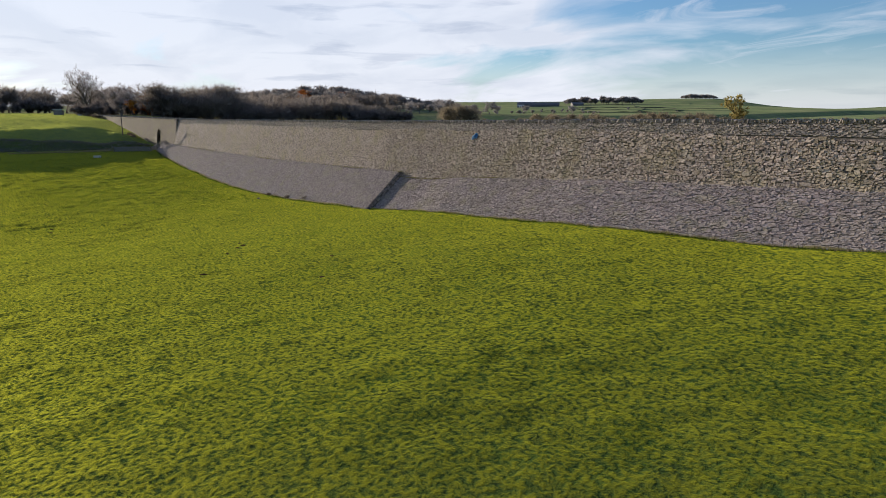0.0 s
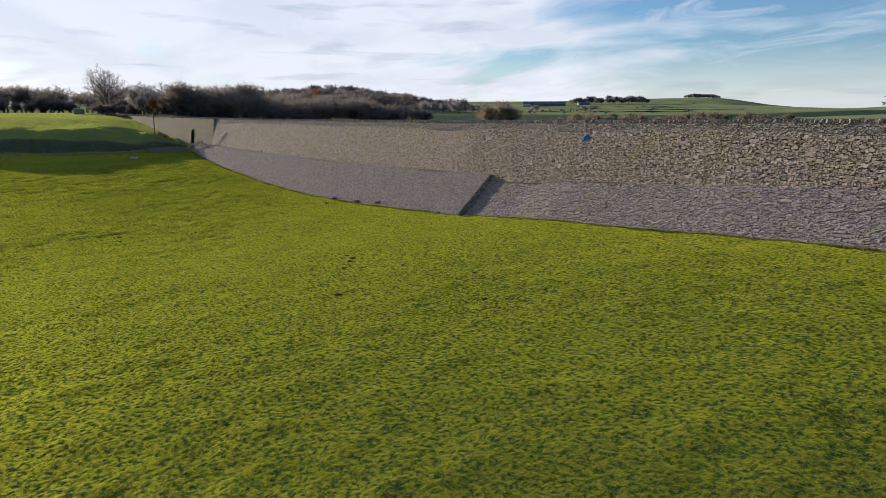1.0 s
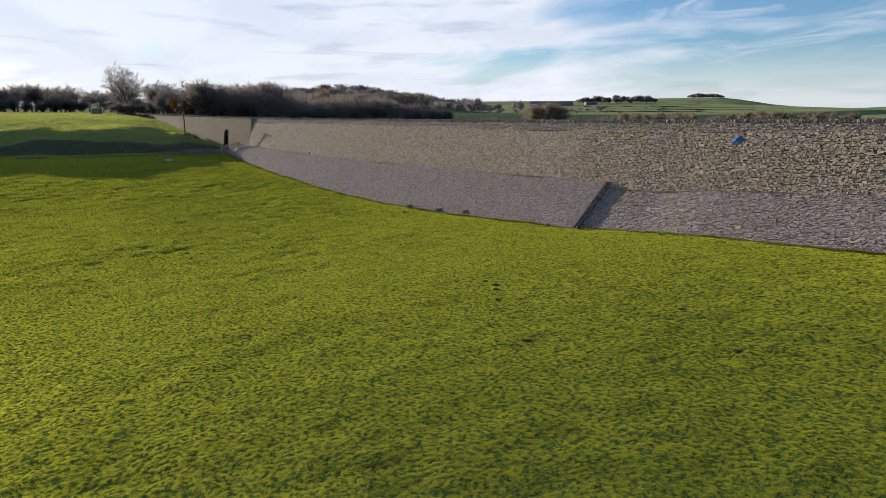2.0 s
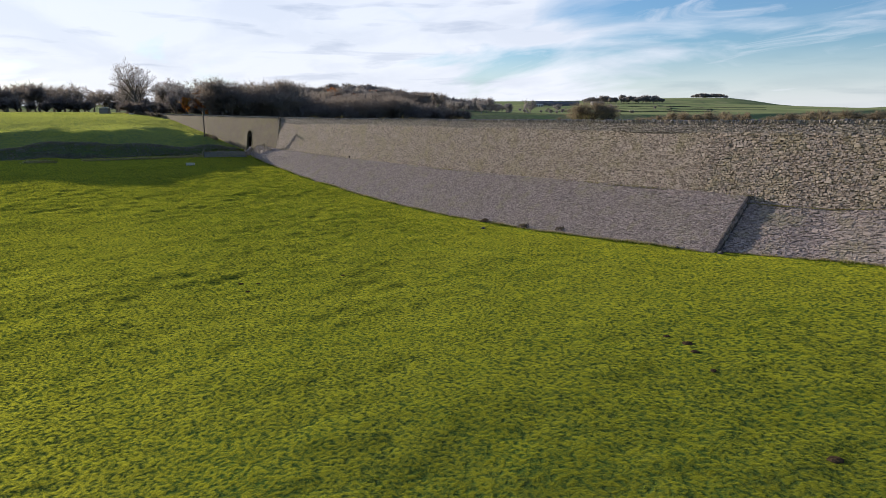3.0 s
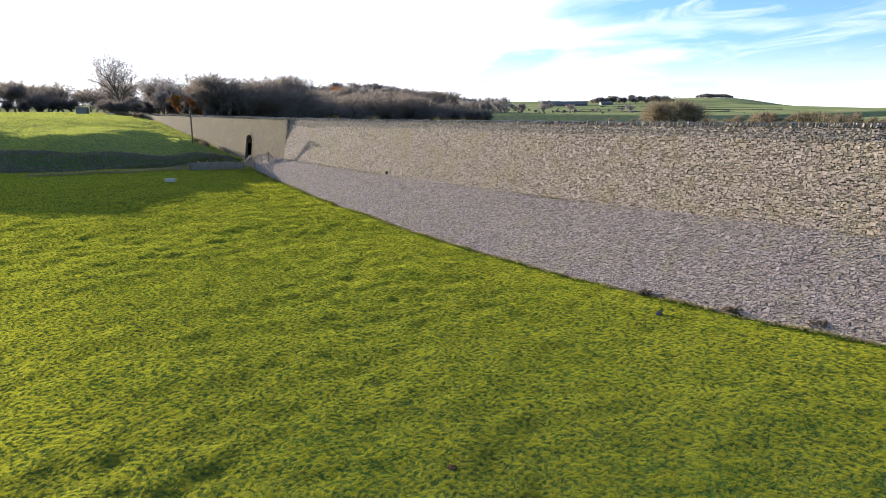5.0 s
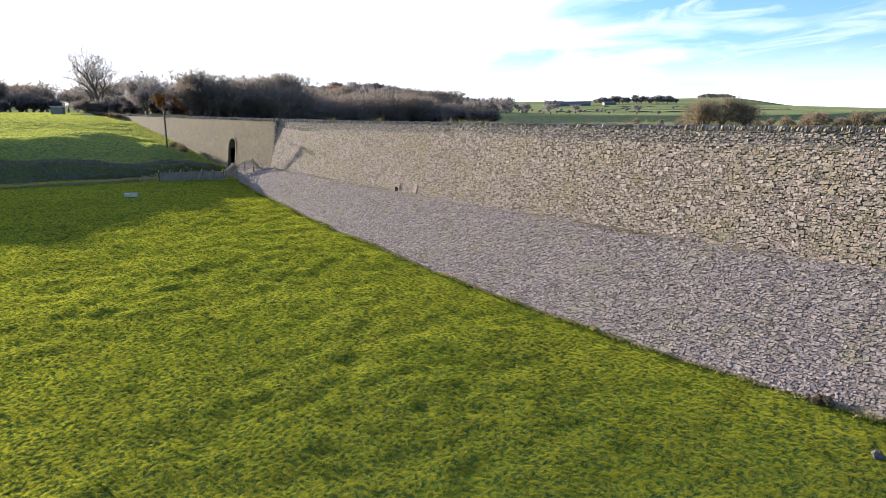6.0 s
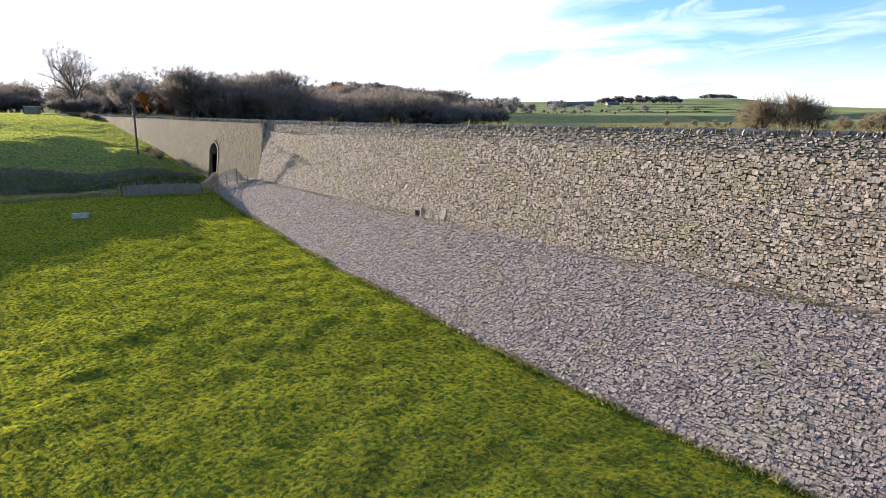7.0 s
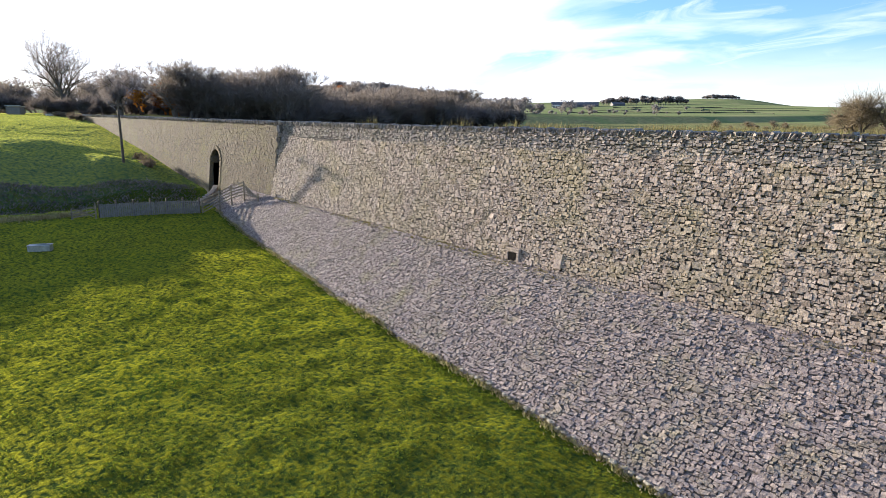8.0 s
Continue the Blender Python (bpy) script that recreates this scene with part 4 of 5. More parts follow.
# coping of upright stones along the crest
def build_coping():
    xs, w = [], []
    x = STONES_FROM
    while x < X2:
        t = rng.uniform(0.06, 0.16)
        xs.append(x + t / 2)
        w.append(t)
        x += t + rng.uniform(0.0, 0.03)
    xs, w = np.array(xs), np.array(w)
    n = len(xs)
    hgt = rng.uniform(0.15, 0.31, n)
    cover = np.where(xs > 0.2, OUT_PROUD, 0.0)

    def surf(s, r, out):
        k = np.interp(s, xs, cover)
        return np.stack([s, k + out - 0.02, crest_z(s) - 0.06 - r], -1)
    single = np.argsort(np.abs(xs + 32))[:300]
    rest = np.ones(n, bool)
    rest[single] = False
    o = stone_shapes(n, True, 0.14)
    tl = rng.normal(-0.16, 0.12, n)
    dep = rng.uniform(0.10, 0.2, n)
    v, q, t = stone_mesh_arrays(xs[rest], np.full(rest.sum(), 0.0), w[rest] - 0.01, hgt[rest], dep[rest], o[rest], surf, tl[rest])
    # each has a back half, so that it stands as a whole stone on the wall head
    v2, q2, t2 = stone_mesh_arrays(xs[rest], np.full(rest.sum(), 0.0), w[rest] - 0.01, hgt[rest], -np.full(rest.sum(), 0.34), o[rest], surf, tl[rest])
    ob = new("coping_stones", fast_mesh("coping_stones", np.concatenate([v, v2]), np.concatenate([q, q2 + len(v)]), np.concatenate([t, t2 + len(v)]), PARAPET))
    ob.parent = wall_upper
    tagged(ob, "upright, leaning coping stones on the wall head", kind="stuff")
    meshes = unit_stone("coping", PARAPET_PIECE, True)
    for i in single:
        st = new("coping_stone", meshes[int(rng.integers(len(meshes)))])
        st.parent = wall_upper
        st.matrix_basis = Matrix.Translation((xs[i], -0.30, float(crest_z(xs[i])) - 0.06)) @ Matrix.Rotation(tl[i], 4, "Y") @ Matrix.Diagonal((w[i] - 0.01, 0.36, hgt[i], 1))


PARAPET_PIECE = material("coping_block", [(0.2, (0.145, 0.124, 0.114)), (0.5, (0.29, 0.248, 0.224)), (0.8, (0.43, 0.372, 0.335))], 7.0, bump=0.7, bump_scale=16.0, island=0.45, obj_random=True, patch=0.3, patch_scale=0.8, patch_colour=(0.24, 0.22, 0.13))
build_coping()


# ---- trees ----
def limb_tree(seed, height, spread_, levels=4, splits=(5, 4, 4), twigs=6, twig_len=0.9, twig_w=0.05, stem=0.42):
    """A bare broadleaved tree: tubes for trunk and limbs, thin leaning slivers for twigs."""
    r = random.Random(seed)
    tubes, tips = [], []

    def grow(p, d, length, rad, level):
        segs = 3 if level < 2 else 2
        for i in range(segs):
            d2 = (d + Vector((r.gauss(0, 0.13), r.gauss(0, 0.13), r.gauss(0.03, 0.08)))).normalized()
            q = p + d2 * (length / segs)
            r2 = rad * (1 - 0.28 / segs * (i + 1))
            tubes.append((p, q, rad * (1 - 0.28 / segs * i), r2, level))
            if level >= levels - 2:
                tips.append((q, d2, length))
            p, d = q, d2
            if 0 < i or level == 0:
                for _ in range(splits[min(level, len(splits) - 1)] // 2 if level < levels - 1 else 0):
                    branch(p, d, length, r2, level)
        if level < levels - 1:
            for _ in range(2):
                branch(p, d, length, r2, level)

    def branch(p, d, length, rad, level):
        a = r.uniform(0, 6.283)
        side = d.orthogonal().normalized()
        side = Matrix.Rotation(a, 3, d) @ side
        nd = (d * r.uniform(0.5, 0.9) + side * spread_ * r.uniform(0.5, 1.0) + Vector((0, 0, 0.18))).normalized()
        grow(p, nd, length * r.uniform(0.55, 0.78), rad * 0.58, level + 1)

    grow(Vector((0, 0, -0.3)), Vector((0, 0, 1)), height * stem, height * 0.028, 0)
    tv, tq = [], []
    for p, q, r0, r1, level in tubes:
        sides = 7 if level == 0 else (5 if level == 1 else 3)
        ax = (q - p).normalized()
        s = ax.orthogonal().normalized()
        u = ax.cross(s)
        b = len(tv)
        for c, rr in ((p, r0), (q, r1)):
            tv += [tuple(c + (s * math.cos(6.2832 * k / sides) + u * math.sin(6.2832 * k / sides)) * rr) for k in range(sides)]
        tq += [(b + k, b + (k + 1) % sides, b + sides + (k + 1) % sides, b + sides + k) for k in range(sides)]
    wv, wt_ = [], []
    for p, d, _ in tips:
        for _ in range(twigs):
            v = (d + Vector((r.gauss(0, 0.7), r.gauss(0, 0.7), r.gauss(0.15, 0.5)))).normalized()
            l = twig_len * r.uniform(0.5, 1.3)
            s = v.orthogonal().normalized()
            s = (Matrix.Rotation(r.uniform(0, 6.28), 3, v) @ s) * twig_w * r.uniform(0.6, 1.3)
            o = p + v * r.uniform(-0.2, 0.3) * l
            b = len(wv)
            wv += [tuple(o - s), tuple(o + s), tuple(o + v * l)]
            wt_.append((b, b + 1, b + 2))
    return np.array(tv), np.array(tq), np.array(wv), np.array(wt_)


def tree(name, seed, height, spread_, crown_mat, label, category="tree", **how):
    tv, tq, wv, wt_ = limb_tree(seed, height, spread_, **how)
    scale = height / max(wv[:, 2].max(), 1)
    root = empty(name)
    a = new("trunk", fast_mesh("trunk", tv * scale, tq, np.zeros((0, 3), int), BARK, smooth=True))
    b = new("crown", fast_mesh("crown", wv * scale, np.zeros((0, 4), int), wt_, crown_mat))
    a.parent = b.parent = root
    return tagged(root, label, category)


def stand(ob, x, y, turn=0.0, size=1.0, sink=0.1):
    ob.matrix_basis = Matrix.Translation((x, y, ground_z(x, y) - sink)) @ Matrix.Rotation(radians(turn), 4, "Z") @ Matrix.Diagonal((size, size, size, 1))
    return ob


def stand_copy(ob, x, y, turn=0.0, size=1.0, sink=0.1):
    c = copy_thing(ob, Matrix())
    return stand(c, x, y, turn, size, sink)


big_tree = stand(tree("ash_tree", 7, 17.5, 0.8, TWIG, "tall bare ash tree with fine twigs behind the wall end", levels=5, splits=(4, 4, 3, 3), twigs=6, twig_len=1.0, twig_w=0.024, stem=0.34), 104, -1.5, 20)
tree_b = stand(tree("oak_tree", 11, 12.5, 0.95, TWIG, "bare rounded oak tree at the field edge", levels=5, splits=(4, 4, 3, 3), twigs=3, twig_len=0.8, twig_w=0.032, stem=0.3), 118, -14.5, 70)
tree_c = stand(tree("sycamore_tree", 23, 12.0, 0.85, TWIG, "bare many-stemmed sycamore by the dam end", levels=5, splits=(4, 4, 3, 3), twigs=3, twig_len=0.8, twig_w=0.032, stem=0.28), 112, -22, 10)
for k, (src, x, y, turn, size) in enumerate(((tree_c, 118, -16, 120, 0.95), (tree_b, 104, -16, 320, 0.8), (tree_c, 96, -10, 220, 0.62), (tree_b, 118, -31, 150, 1.05), (big_tree, 128, -4, 140, 0.8))):
    tagged(stand_copy(src, x, y, turn, size), group="trees at the end of the dam")


def leafy(name, x, y, height, mat, label, seed, wide=0.9, leaf=0.10):
    """A small tree still in autumn leaf."""
    tv, tq, wv, wt_ = limb_tree(seed, height, wide, levels=3, splits=(5, 5), twigs=18, twig_len=0.3 + leaf * 1.5 - 0.15, twig_w=leaf)
    scale = height / wv[:, 2].max()
    root = empty(name)
    a = new("trunk", fast_mesh("trunk", tv * scale, tq, np.zeros((0, 3), int), BARK, smooth=True))
    b = new("crown", fast_mesh("crown", wv * scale, np.zeros((0, 4), int), wt_, mat))
    a.parent = b.parent = root
    stand(root, x, y)
    return tagged(root, label, "tree")


leafy("hawthorn", -116.3, -9.1, 2.7, YELLOW, "small hawthorn with yellow autumn leaves beyond the crest", 44, 0.8, leaf=0.045)
leafy("beech_tree", 100.0, -14.5, 5.4, ORANGE, "young beech with orange autumn leaves by the wood", 42)
bush = tree("willow_bush", 51, 6.6, 1.25, WILLOW, "leafless brown willow bush beyond the crest", "bush", levels=4, twigs=4, twig_len=1.1, twig_w=0.014, stem=0.2)
stand(bush, -21, -61)
for x, y, turn, size in ((-23.6, -62.5, 130, 0.85), (-18.7, -60.0, 250, 0.92), (-16.6, -62.0, 20, 0.7)):
    stand_copy(bush, x, y, turn, size)


# ---- woodland, many trees nobody could count ----
def woodland(name, places, heights, mat, label, seeds, twigs=5, twig_w=0.16, twig_len=2.0, limb_faces=70, stem=0.36):
    base = [limb_tree(s, 12.0, 0.85, levels=3, splits=(6, 5), twigs=twigs, twig_len=twig_len, twig_w=twig_w, stem=stem) for s in seeds]
    V, Q, T, off = [], [], [], 0
    for i, ((x, y), h) in enumerate(zip(places, heights)):
        tv, tq, wv, wt_ = base[i % len(base)]
        tq = tq[:limb_faces]
        sc = h / wv[:, 2].max()
        a = (i * 2.399) % 6.283
        R = np.array([[math.cos(a), -math.sin(a), 0], [math.sin(a), math.cos(a), 0], [0, 0, 1]])
        for vv, qq, tt in ((tv, tq, None), (wv, None, wt_)):
            p = (vv * sc * np.array([1.15, 1.15, 1])) @ R.T + np.array([x, y, ground_z(x, y)])
            V.append(p)
            if qq is not None:
                Q.append(qq + off)
            else:
                T.append(tt + off)
            off += len(p)
    return tagged(new(name, fast_mesh(name, np.concatenate(V), np.concatenate(Q), np.concatenate(T), mat)), label, "woodland", kind="stuff")


def band(ax, ay, bx, by, deep, n, seed):
    """Places scattered along a strip from a to b."""
    r = np.random.default_rng(seed)
    t, d = r.random(n), r.random(n) * deep
    lx, ly = bx - ax, by - ay
    ll = math.hypot(lx, ly)
    return [(ax + lx * a - ly / ll * -b, ay + ly * a - lx / ll * b) for a, b in zip(t, d)]


wr = np.random.default_rng(5)


def taper(places, ya, ha, yb, hb, spread_):
    """Tree heights that change along the wood."""
    return [np.interp(-y, (-ya, -yb), (ha, hb)) * wr.uniform(1 - spread_, 1 + spread_ * 0.6) for x, y in places]


near = band(104, -27, 88, -46, 22, 30, 1) + band(88, -50, 122, -150, -34, 90, 17)
woodland("woodland", near, [(float(np.interp(-y, (27, 38, 46), (11.8, 14.2, 15.4))) if y > -52 else float(np.interp(-y, (52, 90, 150), (11.2, 11.4, 10.2)))) * wr.uniform(0.8, 1.1) for x, y in near], WOOD, "dense dark leafless winter wood behind the dam", (61, 62, 63, 64), twigs=16, twig_w=0.03, twig_len=1.3)
main = band(118, -30, 172, -190, -45, 66, 1)
woodland("woodland", main, taper(main, -30, 14.0, -190, 12.0, 0.2), WOOD, "leafless wood deeper behind the dam", (61, 62, 63), twigs=10, twig_w=0.045, twig_len=1.5)
slope_ = [(385 + wr.normal(-20, 55), -238 + wr.normal(0, 62)) for k in range(260)]
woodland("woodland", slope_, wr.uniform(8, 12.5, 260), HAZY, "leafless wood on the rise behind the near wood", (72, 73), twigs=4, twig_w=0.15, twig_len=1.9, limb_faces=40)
under = band(98, -24, 86, -46, 12, 34, 8) + band(85, -48, 118, -150, -14, 90, 18)
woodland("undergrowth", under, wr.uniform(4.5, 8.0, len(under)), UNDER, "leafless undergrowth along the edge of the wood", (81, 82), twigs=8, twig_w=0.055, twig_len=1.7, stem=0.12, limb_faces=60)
rus = [(330 + wr.normal(0, 16), -205 + wr.normal(0, 14)) for k in range(9)] + [(100 + wr.normal(0, 2.5), -20 + wr.normal(0, 2.5)) for k in range(4)]
woodland("woodland", rus, [wr.uniform(8.5, 11.5) if x > 200 else wr.uniform(6, 8.5) for x, y in rus], RUSSET, "russet trees among the bare wood", (65, 66), twigs=9, twig_w=0.09, twig_len=1.2)
woodland("woodland", band(255, 230, 225, -40, -50, 130, 3), wr.uniform(11, 16, 130), WOOD, "dark line of bare trees beyond the field", (67, 68, 69), twigs=6, twig_w=0.08, twig_len=1.6)
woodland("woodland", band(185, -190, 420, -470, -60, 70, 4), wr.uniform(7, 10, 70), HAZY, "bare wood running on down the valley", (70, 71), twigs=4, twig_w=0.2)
line = band(244, 230, 205, -60, -12, 90, 12)
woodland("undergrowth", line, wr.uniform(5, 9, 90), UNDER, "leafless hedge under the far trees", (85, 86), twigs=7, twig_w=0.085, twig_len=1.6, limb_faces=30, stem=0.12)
dark = band(91, -2.5, 118, -30, -10, 44, 9) + band(112, -24, 121, -40, -8, 12, 14)
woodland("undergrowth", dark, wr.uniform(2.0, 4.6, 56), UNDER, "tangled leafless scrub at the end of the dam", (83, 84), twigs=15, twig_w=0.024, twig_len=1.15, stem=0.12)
brush = band(70, 1.2, 92, 1.0, -1.2, 20, 21)
woodland("undergrowth", brush, wr.uniform(0.5, 1.3, 20), SCRUB, "low leafless brush along the buried end of the wall", (83, 86), twigs=12, twig_w=0.03, twig_len=1.3, stem=0.12)


# ---- things at the foot of the wall and by the outlet ----
def thing(name, label, category, x=0.0, y=0.0, z=0.0, turn=0.0, group=""):
    return tagged(empty(name, pose(x, y, z, 0, 0, turn)), label, category, group)


def rough_stone(size, seed, flat=0.75):
    """A broken, angular stone."""
    r = random.Random(seed)
    bm = bmesh.new()
    bmesh.ops.create_icosphere(bm, subdivisions=2, radius=0.5)
    off = Vector((r.uniform(-9, 9), r.uniform(-9, 9), r.uniform(-9, 9)))
    for v in bm.verts:
        k = 1 + 0.95 * (noise.noise(v.co * 2.6 + off))
        v.co = Vector((v.co.x * k * size, v.co.y * k * size * r.uniform(0.98, 1.02), v.co.z * k * size * flat))
    return bm


def rail_fence(name, label, stations, height, rails, top_end=1.0, group=""):
    """Posts at the stations (x, y, ground) with straight rails between them."""
    f = thing(name, label, "fence", group=group)
    for x, y, z in stations:
        part("post", add_box(bmesh.new(), (0.11, 0.11, height + 0.45), (x, y, z + height / 2 - 0.17), bevel=0.012), TIMBER, f)
    for (xa, ya, za), (xb, yb, zb) in zip(stations[:-1], stations[1:]):
        for k in range(rails):
            h = height * (k + 0.75) / rails
            part("rail", add_plank(bmesh.new(), (xa, ya + 0.07, za + h), (xb, yb + 0.07, zb + h), 0.04, 0.09), TIMBER, f)
    return f


rail_fence("post_and_rail_fence", "weathered timber post-and-rail fence stepping down the stone slope", [(3.0, 2.25, 4.15), (4.4, 2.75, 3.75), (5.3, 3.4, 3.25), (5.5, 4.7, 2.65)], 1.15, 5)
brace = thing("fence_wing", "short timber fence wing raking down to the dam wall", "fence")
for k in range(5):
    part("rail", add_plank(bmesh.new(), (3.0, 2.3, 4.35 + 0.22 * k), (0.7 + 0.25 * k, 2.05, 4.25 + 0.05 * k), 0.04, 0.08), TIMBER, brace)
part("post", add_box(bmesh.new(), (0.1, 0.1, 0.7), (0.8, 2.05, 4.25), bevel=0.012), TIMBER, brace)


def panel_fence():
    """Grey boarded fence along the channel, with its taller straining posts."""
    f = thing("channel_fence", "low grey close-boarded fence beside the outlet channel", "fence")
    a, b = Vector((5.6, 4.9, 0)), Vector((7.5, 11.6, 0))
    n = 6
    for i in range(n + 1):
        p = a.lerp(b, i / n)
        z = ground_z(p.x, p.y)
        part("post", add_box(bmesh.new(), (0.12, 0.12, 1.5), (p.x, p.y, z + 0.5), bevel=0.012), DARK_TIMBER, f)
    for i in range(n):
        p, q = a.lerp(b, i / n), a.lerp(b, (i + 1) / n)
        zp, zq = ground_z(p.x, p.y), ground_z(q.x, q.y)
        for h in (0.25, 0.85):
            part("rail", add_plank(bmesh.new(), (p.x, p.y, zp + h), (q.x, q.y, zq + h), 0.05, 0.09), DARK_TIMBER, f)
        for k in range(8):
            c = p.lerp(q, (k + 0.5) / 8)
            part("pale", add_box(bmesh.new(), (0.025, 0.125, 1.0 + rng.uniform(-0.05, 0.05)), (c.x - 0.08, c.y, zp + (zq - zp) * (k + 0.5) / 8 + 0.5), bevel=0.006), STEEL_WOOD, f)
    return f


STEEL_WOOD = material("silvered_board", [(0.3, (0.12, 0.116, 0.112)), (0.7, (0.22, 0.213, 0.208))], 5.0, rough=0.8, bump=0.3, bump_scale=25.0)
panel_fence()


def hurdle():
    """A short timber hurdle leaning at the end of the channel fence."""
    g = thing("hurdle", "short broken weathered timber hurdle leaning by the fence", "fence", 7.5, 11.9, ground_z(7.5, 11.9) - 0.03, 75)
    for k in range(3):
        part("rail", add_plank(bmesh.new(), (0, 0, 0.42 + 0.24 * k), (1.5, 0.05, 0.20 + 0.20 * k), 0.035, 0.08), TIMBER, g)
    part("brace", add_plank(bmesh.new(), (0.1, 0.04, 0.2), (1.35, 0.06, 0.85), 0.03, 0.07), TIMBER, g)
    for x, h in ((-0.05, 1.2), (1.5, 0.85)):
        part("post", add_box(bmesh.new(), (0.11, 0.11, h + 0.2), (x, 0, h / 2 - 0.1), bevel=0.012), TIMBER, g)
    return g


hurdle()


def trough(x, y):
    """A galvanised water trough with a rolled rim."""
    t = thing("water_trough", "galvanised water trough with a pale rim on shaded grass", "trough", x, y, ground_z(x, y) - 0.04, 62)
    L, W, H = 1.25, 0.5, 0.36
    bm = bmesh.new()
    for cx, cy, sx, sy in ((0, W / 2, L, 0.03), (0, -W / 2, L, 0.03), (L / 2, 0, 0.03, W - 0.03), (-L / 2, 0, 0.03, W - 0.03)):
        add_box(bm, (sx, sy, H), (cx, cy, H / 2))
    add_box(bm, (L - 0.03, W - 0.03, 0.03), (0, 0, 0.06))
    part("tank", bm, STEEL, t)
    for s in (-1, 1):
        part("rim", add_bar(bmesh.new(), (-L / 2, s * W / 2, H), (L / 2, s * W / 2, H), 0.035, sides=8), STEEL, t)
        part("rim", add_bar(bmesh.new(), (s * L / 2, -W / 2, H), (s * L / 2, W / 2, H), 0.035, sides=8), STEEL, t)
    part("valve_cover", add_box(bmesh.new(), (0.3, W - 0.06, 0.05), (L / 2 - 0.19, 0, H - 0.03), bevel=0.01), SHEET, t)
    part("water", add_box(bmesh.new(), (L - 0.06, W - 0.06, 0.02), (0, 0, H - 0.12)), WATER, t)
    return t


trough(0.4, 16.3)
trough(95.0, 2.6)


def power_pole(x, y, top):
    z = ground_z(x, y)
    p = thing("power_pole", "dark timber power pole with a crossarm and a small transformer", "pole", x, y, z)
    h = top - z
    part("shaft", add_bar(bmesh.new(), (0, 0, -0.5), (0, 0, h), 0.13, 0.09, 10), DARK_TIMBER, p)
    arm = part("crossarm", add_box(bmesh.new(), (0.12, 1.7, 0.14), (0.12, 0, h - 0.35), bevel=0.01), DARK_TIMBER, p)
    for s in (-0.75, 0.0, 0.75):
        b = bmesh.new()
        add_bar(b, (0.12, s, h - 0.28), (0.12, s, h - 0.18), 0.05, 0.07, 8)
        add_bar(b, (0.12, s, h - 0.18), (0.12, s, h - 0.06), 0.07, 0.04, 8)
        part("insulator", b, SLATE, arm)
    part("stay_bracket", add_bar(bmesh.new(), (0.1, 0.6, h - 0.42), (0.05, 0.02, h - 1.05), 0.02), STEEL, p)
    t = part("transformer", add_box(bmesh.new(), (0.30, 0.36, 0.5), (-0.27, 0, h - 1.1), bevel=0.05), DARK_TIMBER, p)
    for k in range(5):
        part("cooling_fin", add_box(bmesh.new(), (0.05, 0.30, 0.4), (-0.43, 0, h - 1.1), turn=Matrix.Rotation((k - 2) * 0.12, 4, "Z")), DARK_TIMBER, t) if k in (1, 3) else None
    return p


power_pole(21.5, 6.6, 11.75)


def wing_wall():
    """A low curved stone wing beside the tunnel mouth, with a rounded stone top."""
    w = tagged(empty("wall_wing"), "low curved limestone wing wall beside the tunnel mouth", "wall", kind="structure")
    n = 13
    for i in range(n):
        t0 = i / (n - 1)
        x, y = 10.7 - 2.6 * t0, 1.75 + 2.6 * t0 - 0.5 * math.sin(math.pi * t0)
        top = 4.25 - 1.05 * t0 ** 1.8
        turn = Matrix.Rotation(radians(-45 + 18 * math.cos(math.pi * t0)), 4, "Z")
        z = 2.0
        while z < top - 0.1:
            h = min(rng.uniform(0.2, 0.3), top - z)
            part("stone", add_box(bmesh.new(), (0.30 + rng.uniform(0, 0.04), 0.36 + rng.uniform(0, 0.05), h - 0.02), (x, y, z + h / 2), turn=turn, bevel=0.025), STONE, w)
            z += h
        part("coping_stone", add_box(bmesh.new(), (0.33, 0.46, 0.12), (x, y, top + 0.04), turn=turn, bevel=0.03), STONE, w)


wing_wall()


BRACKEN = material("dead_bracken", [(0.3, (0.13, 0.112, 0.105)), (0.7, (0.27, 0.232, 0.21))], 0.6, bump=0, island=0.5, translucent=0.3, matt=True)
# dead bracken and rank grass in the channel and on its far bank
n_ = 13000
by_ = rng.uniform(2.4, 70, n_)
bx_ = 15.6 + 0.10 * (by_ - 2) + rng.uniform(-4.6, 1.3, n_)
tagged(new("bank_scrub", grass_tufts("bank_scrub", bx_, by_, rng.uniform(0.10, 0.28, n_), np.full(n_, 0.11), 4, BRACKEN, lean=1.2, scatter=0.25)), "dark dead bracken and rank grass in the channel", "scrub", kind="stuff")

STRAW = material("pale_straw", [(0.25, (0.26, 0.215, 0.11)), (0.6, (0.42, 0.36, 0.20)), (0.8, (0.36, 0.36, 0.14))], 1.0, bump=0, island=0.6, translucent=0.4, matt=True)
n_ = 4200
by_ = rng.uniform(12, 48, n_)
bx_ = 9.0 + 0.08 * (by_ - 12) + rng.normal(0, 0.28, n_)
keep = fnoise(bx_, by_, 0.35, 30) > 0.25 + 0.012 * (by_ - 12)
tagged(new("bank_grass", grass_tufts("bank_grass", bx_[keep], by_[keep], rng.uniform(0.18, 0.42, keep.sum()), np.full(keep.sum(), 0.05), 5, STRAW, lean=0.7, scatter=0.12)), "pale dry grass along the channel bank", "grass", kind="stuff")
n_ = 12000
tx_ = rng.uniform(-150, 6, n_)
ty_ = toe_y(tx_) + np.abs(rng.normal(0.05, 0.28, n_)) - 0.08
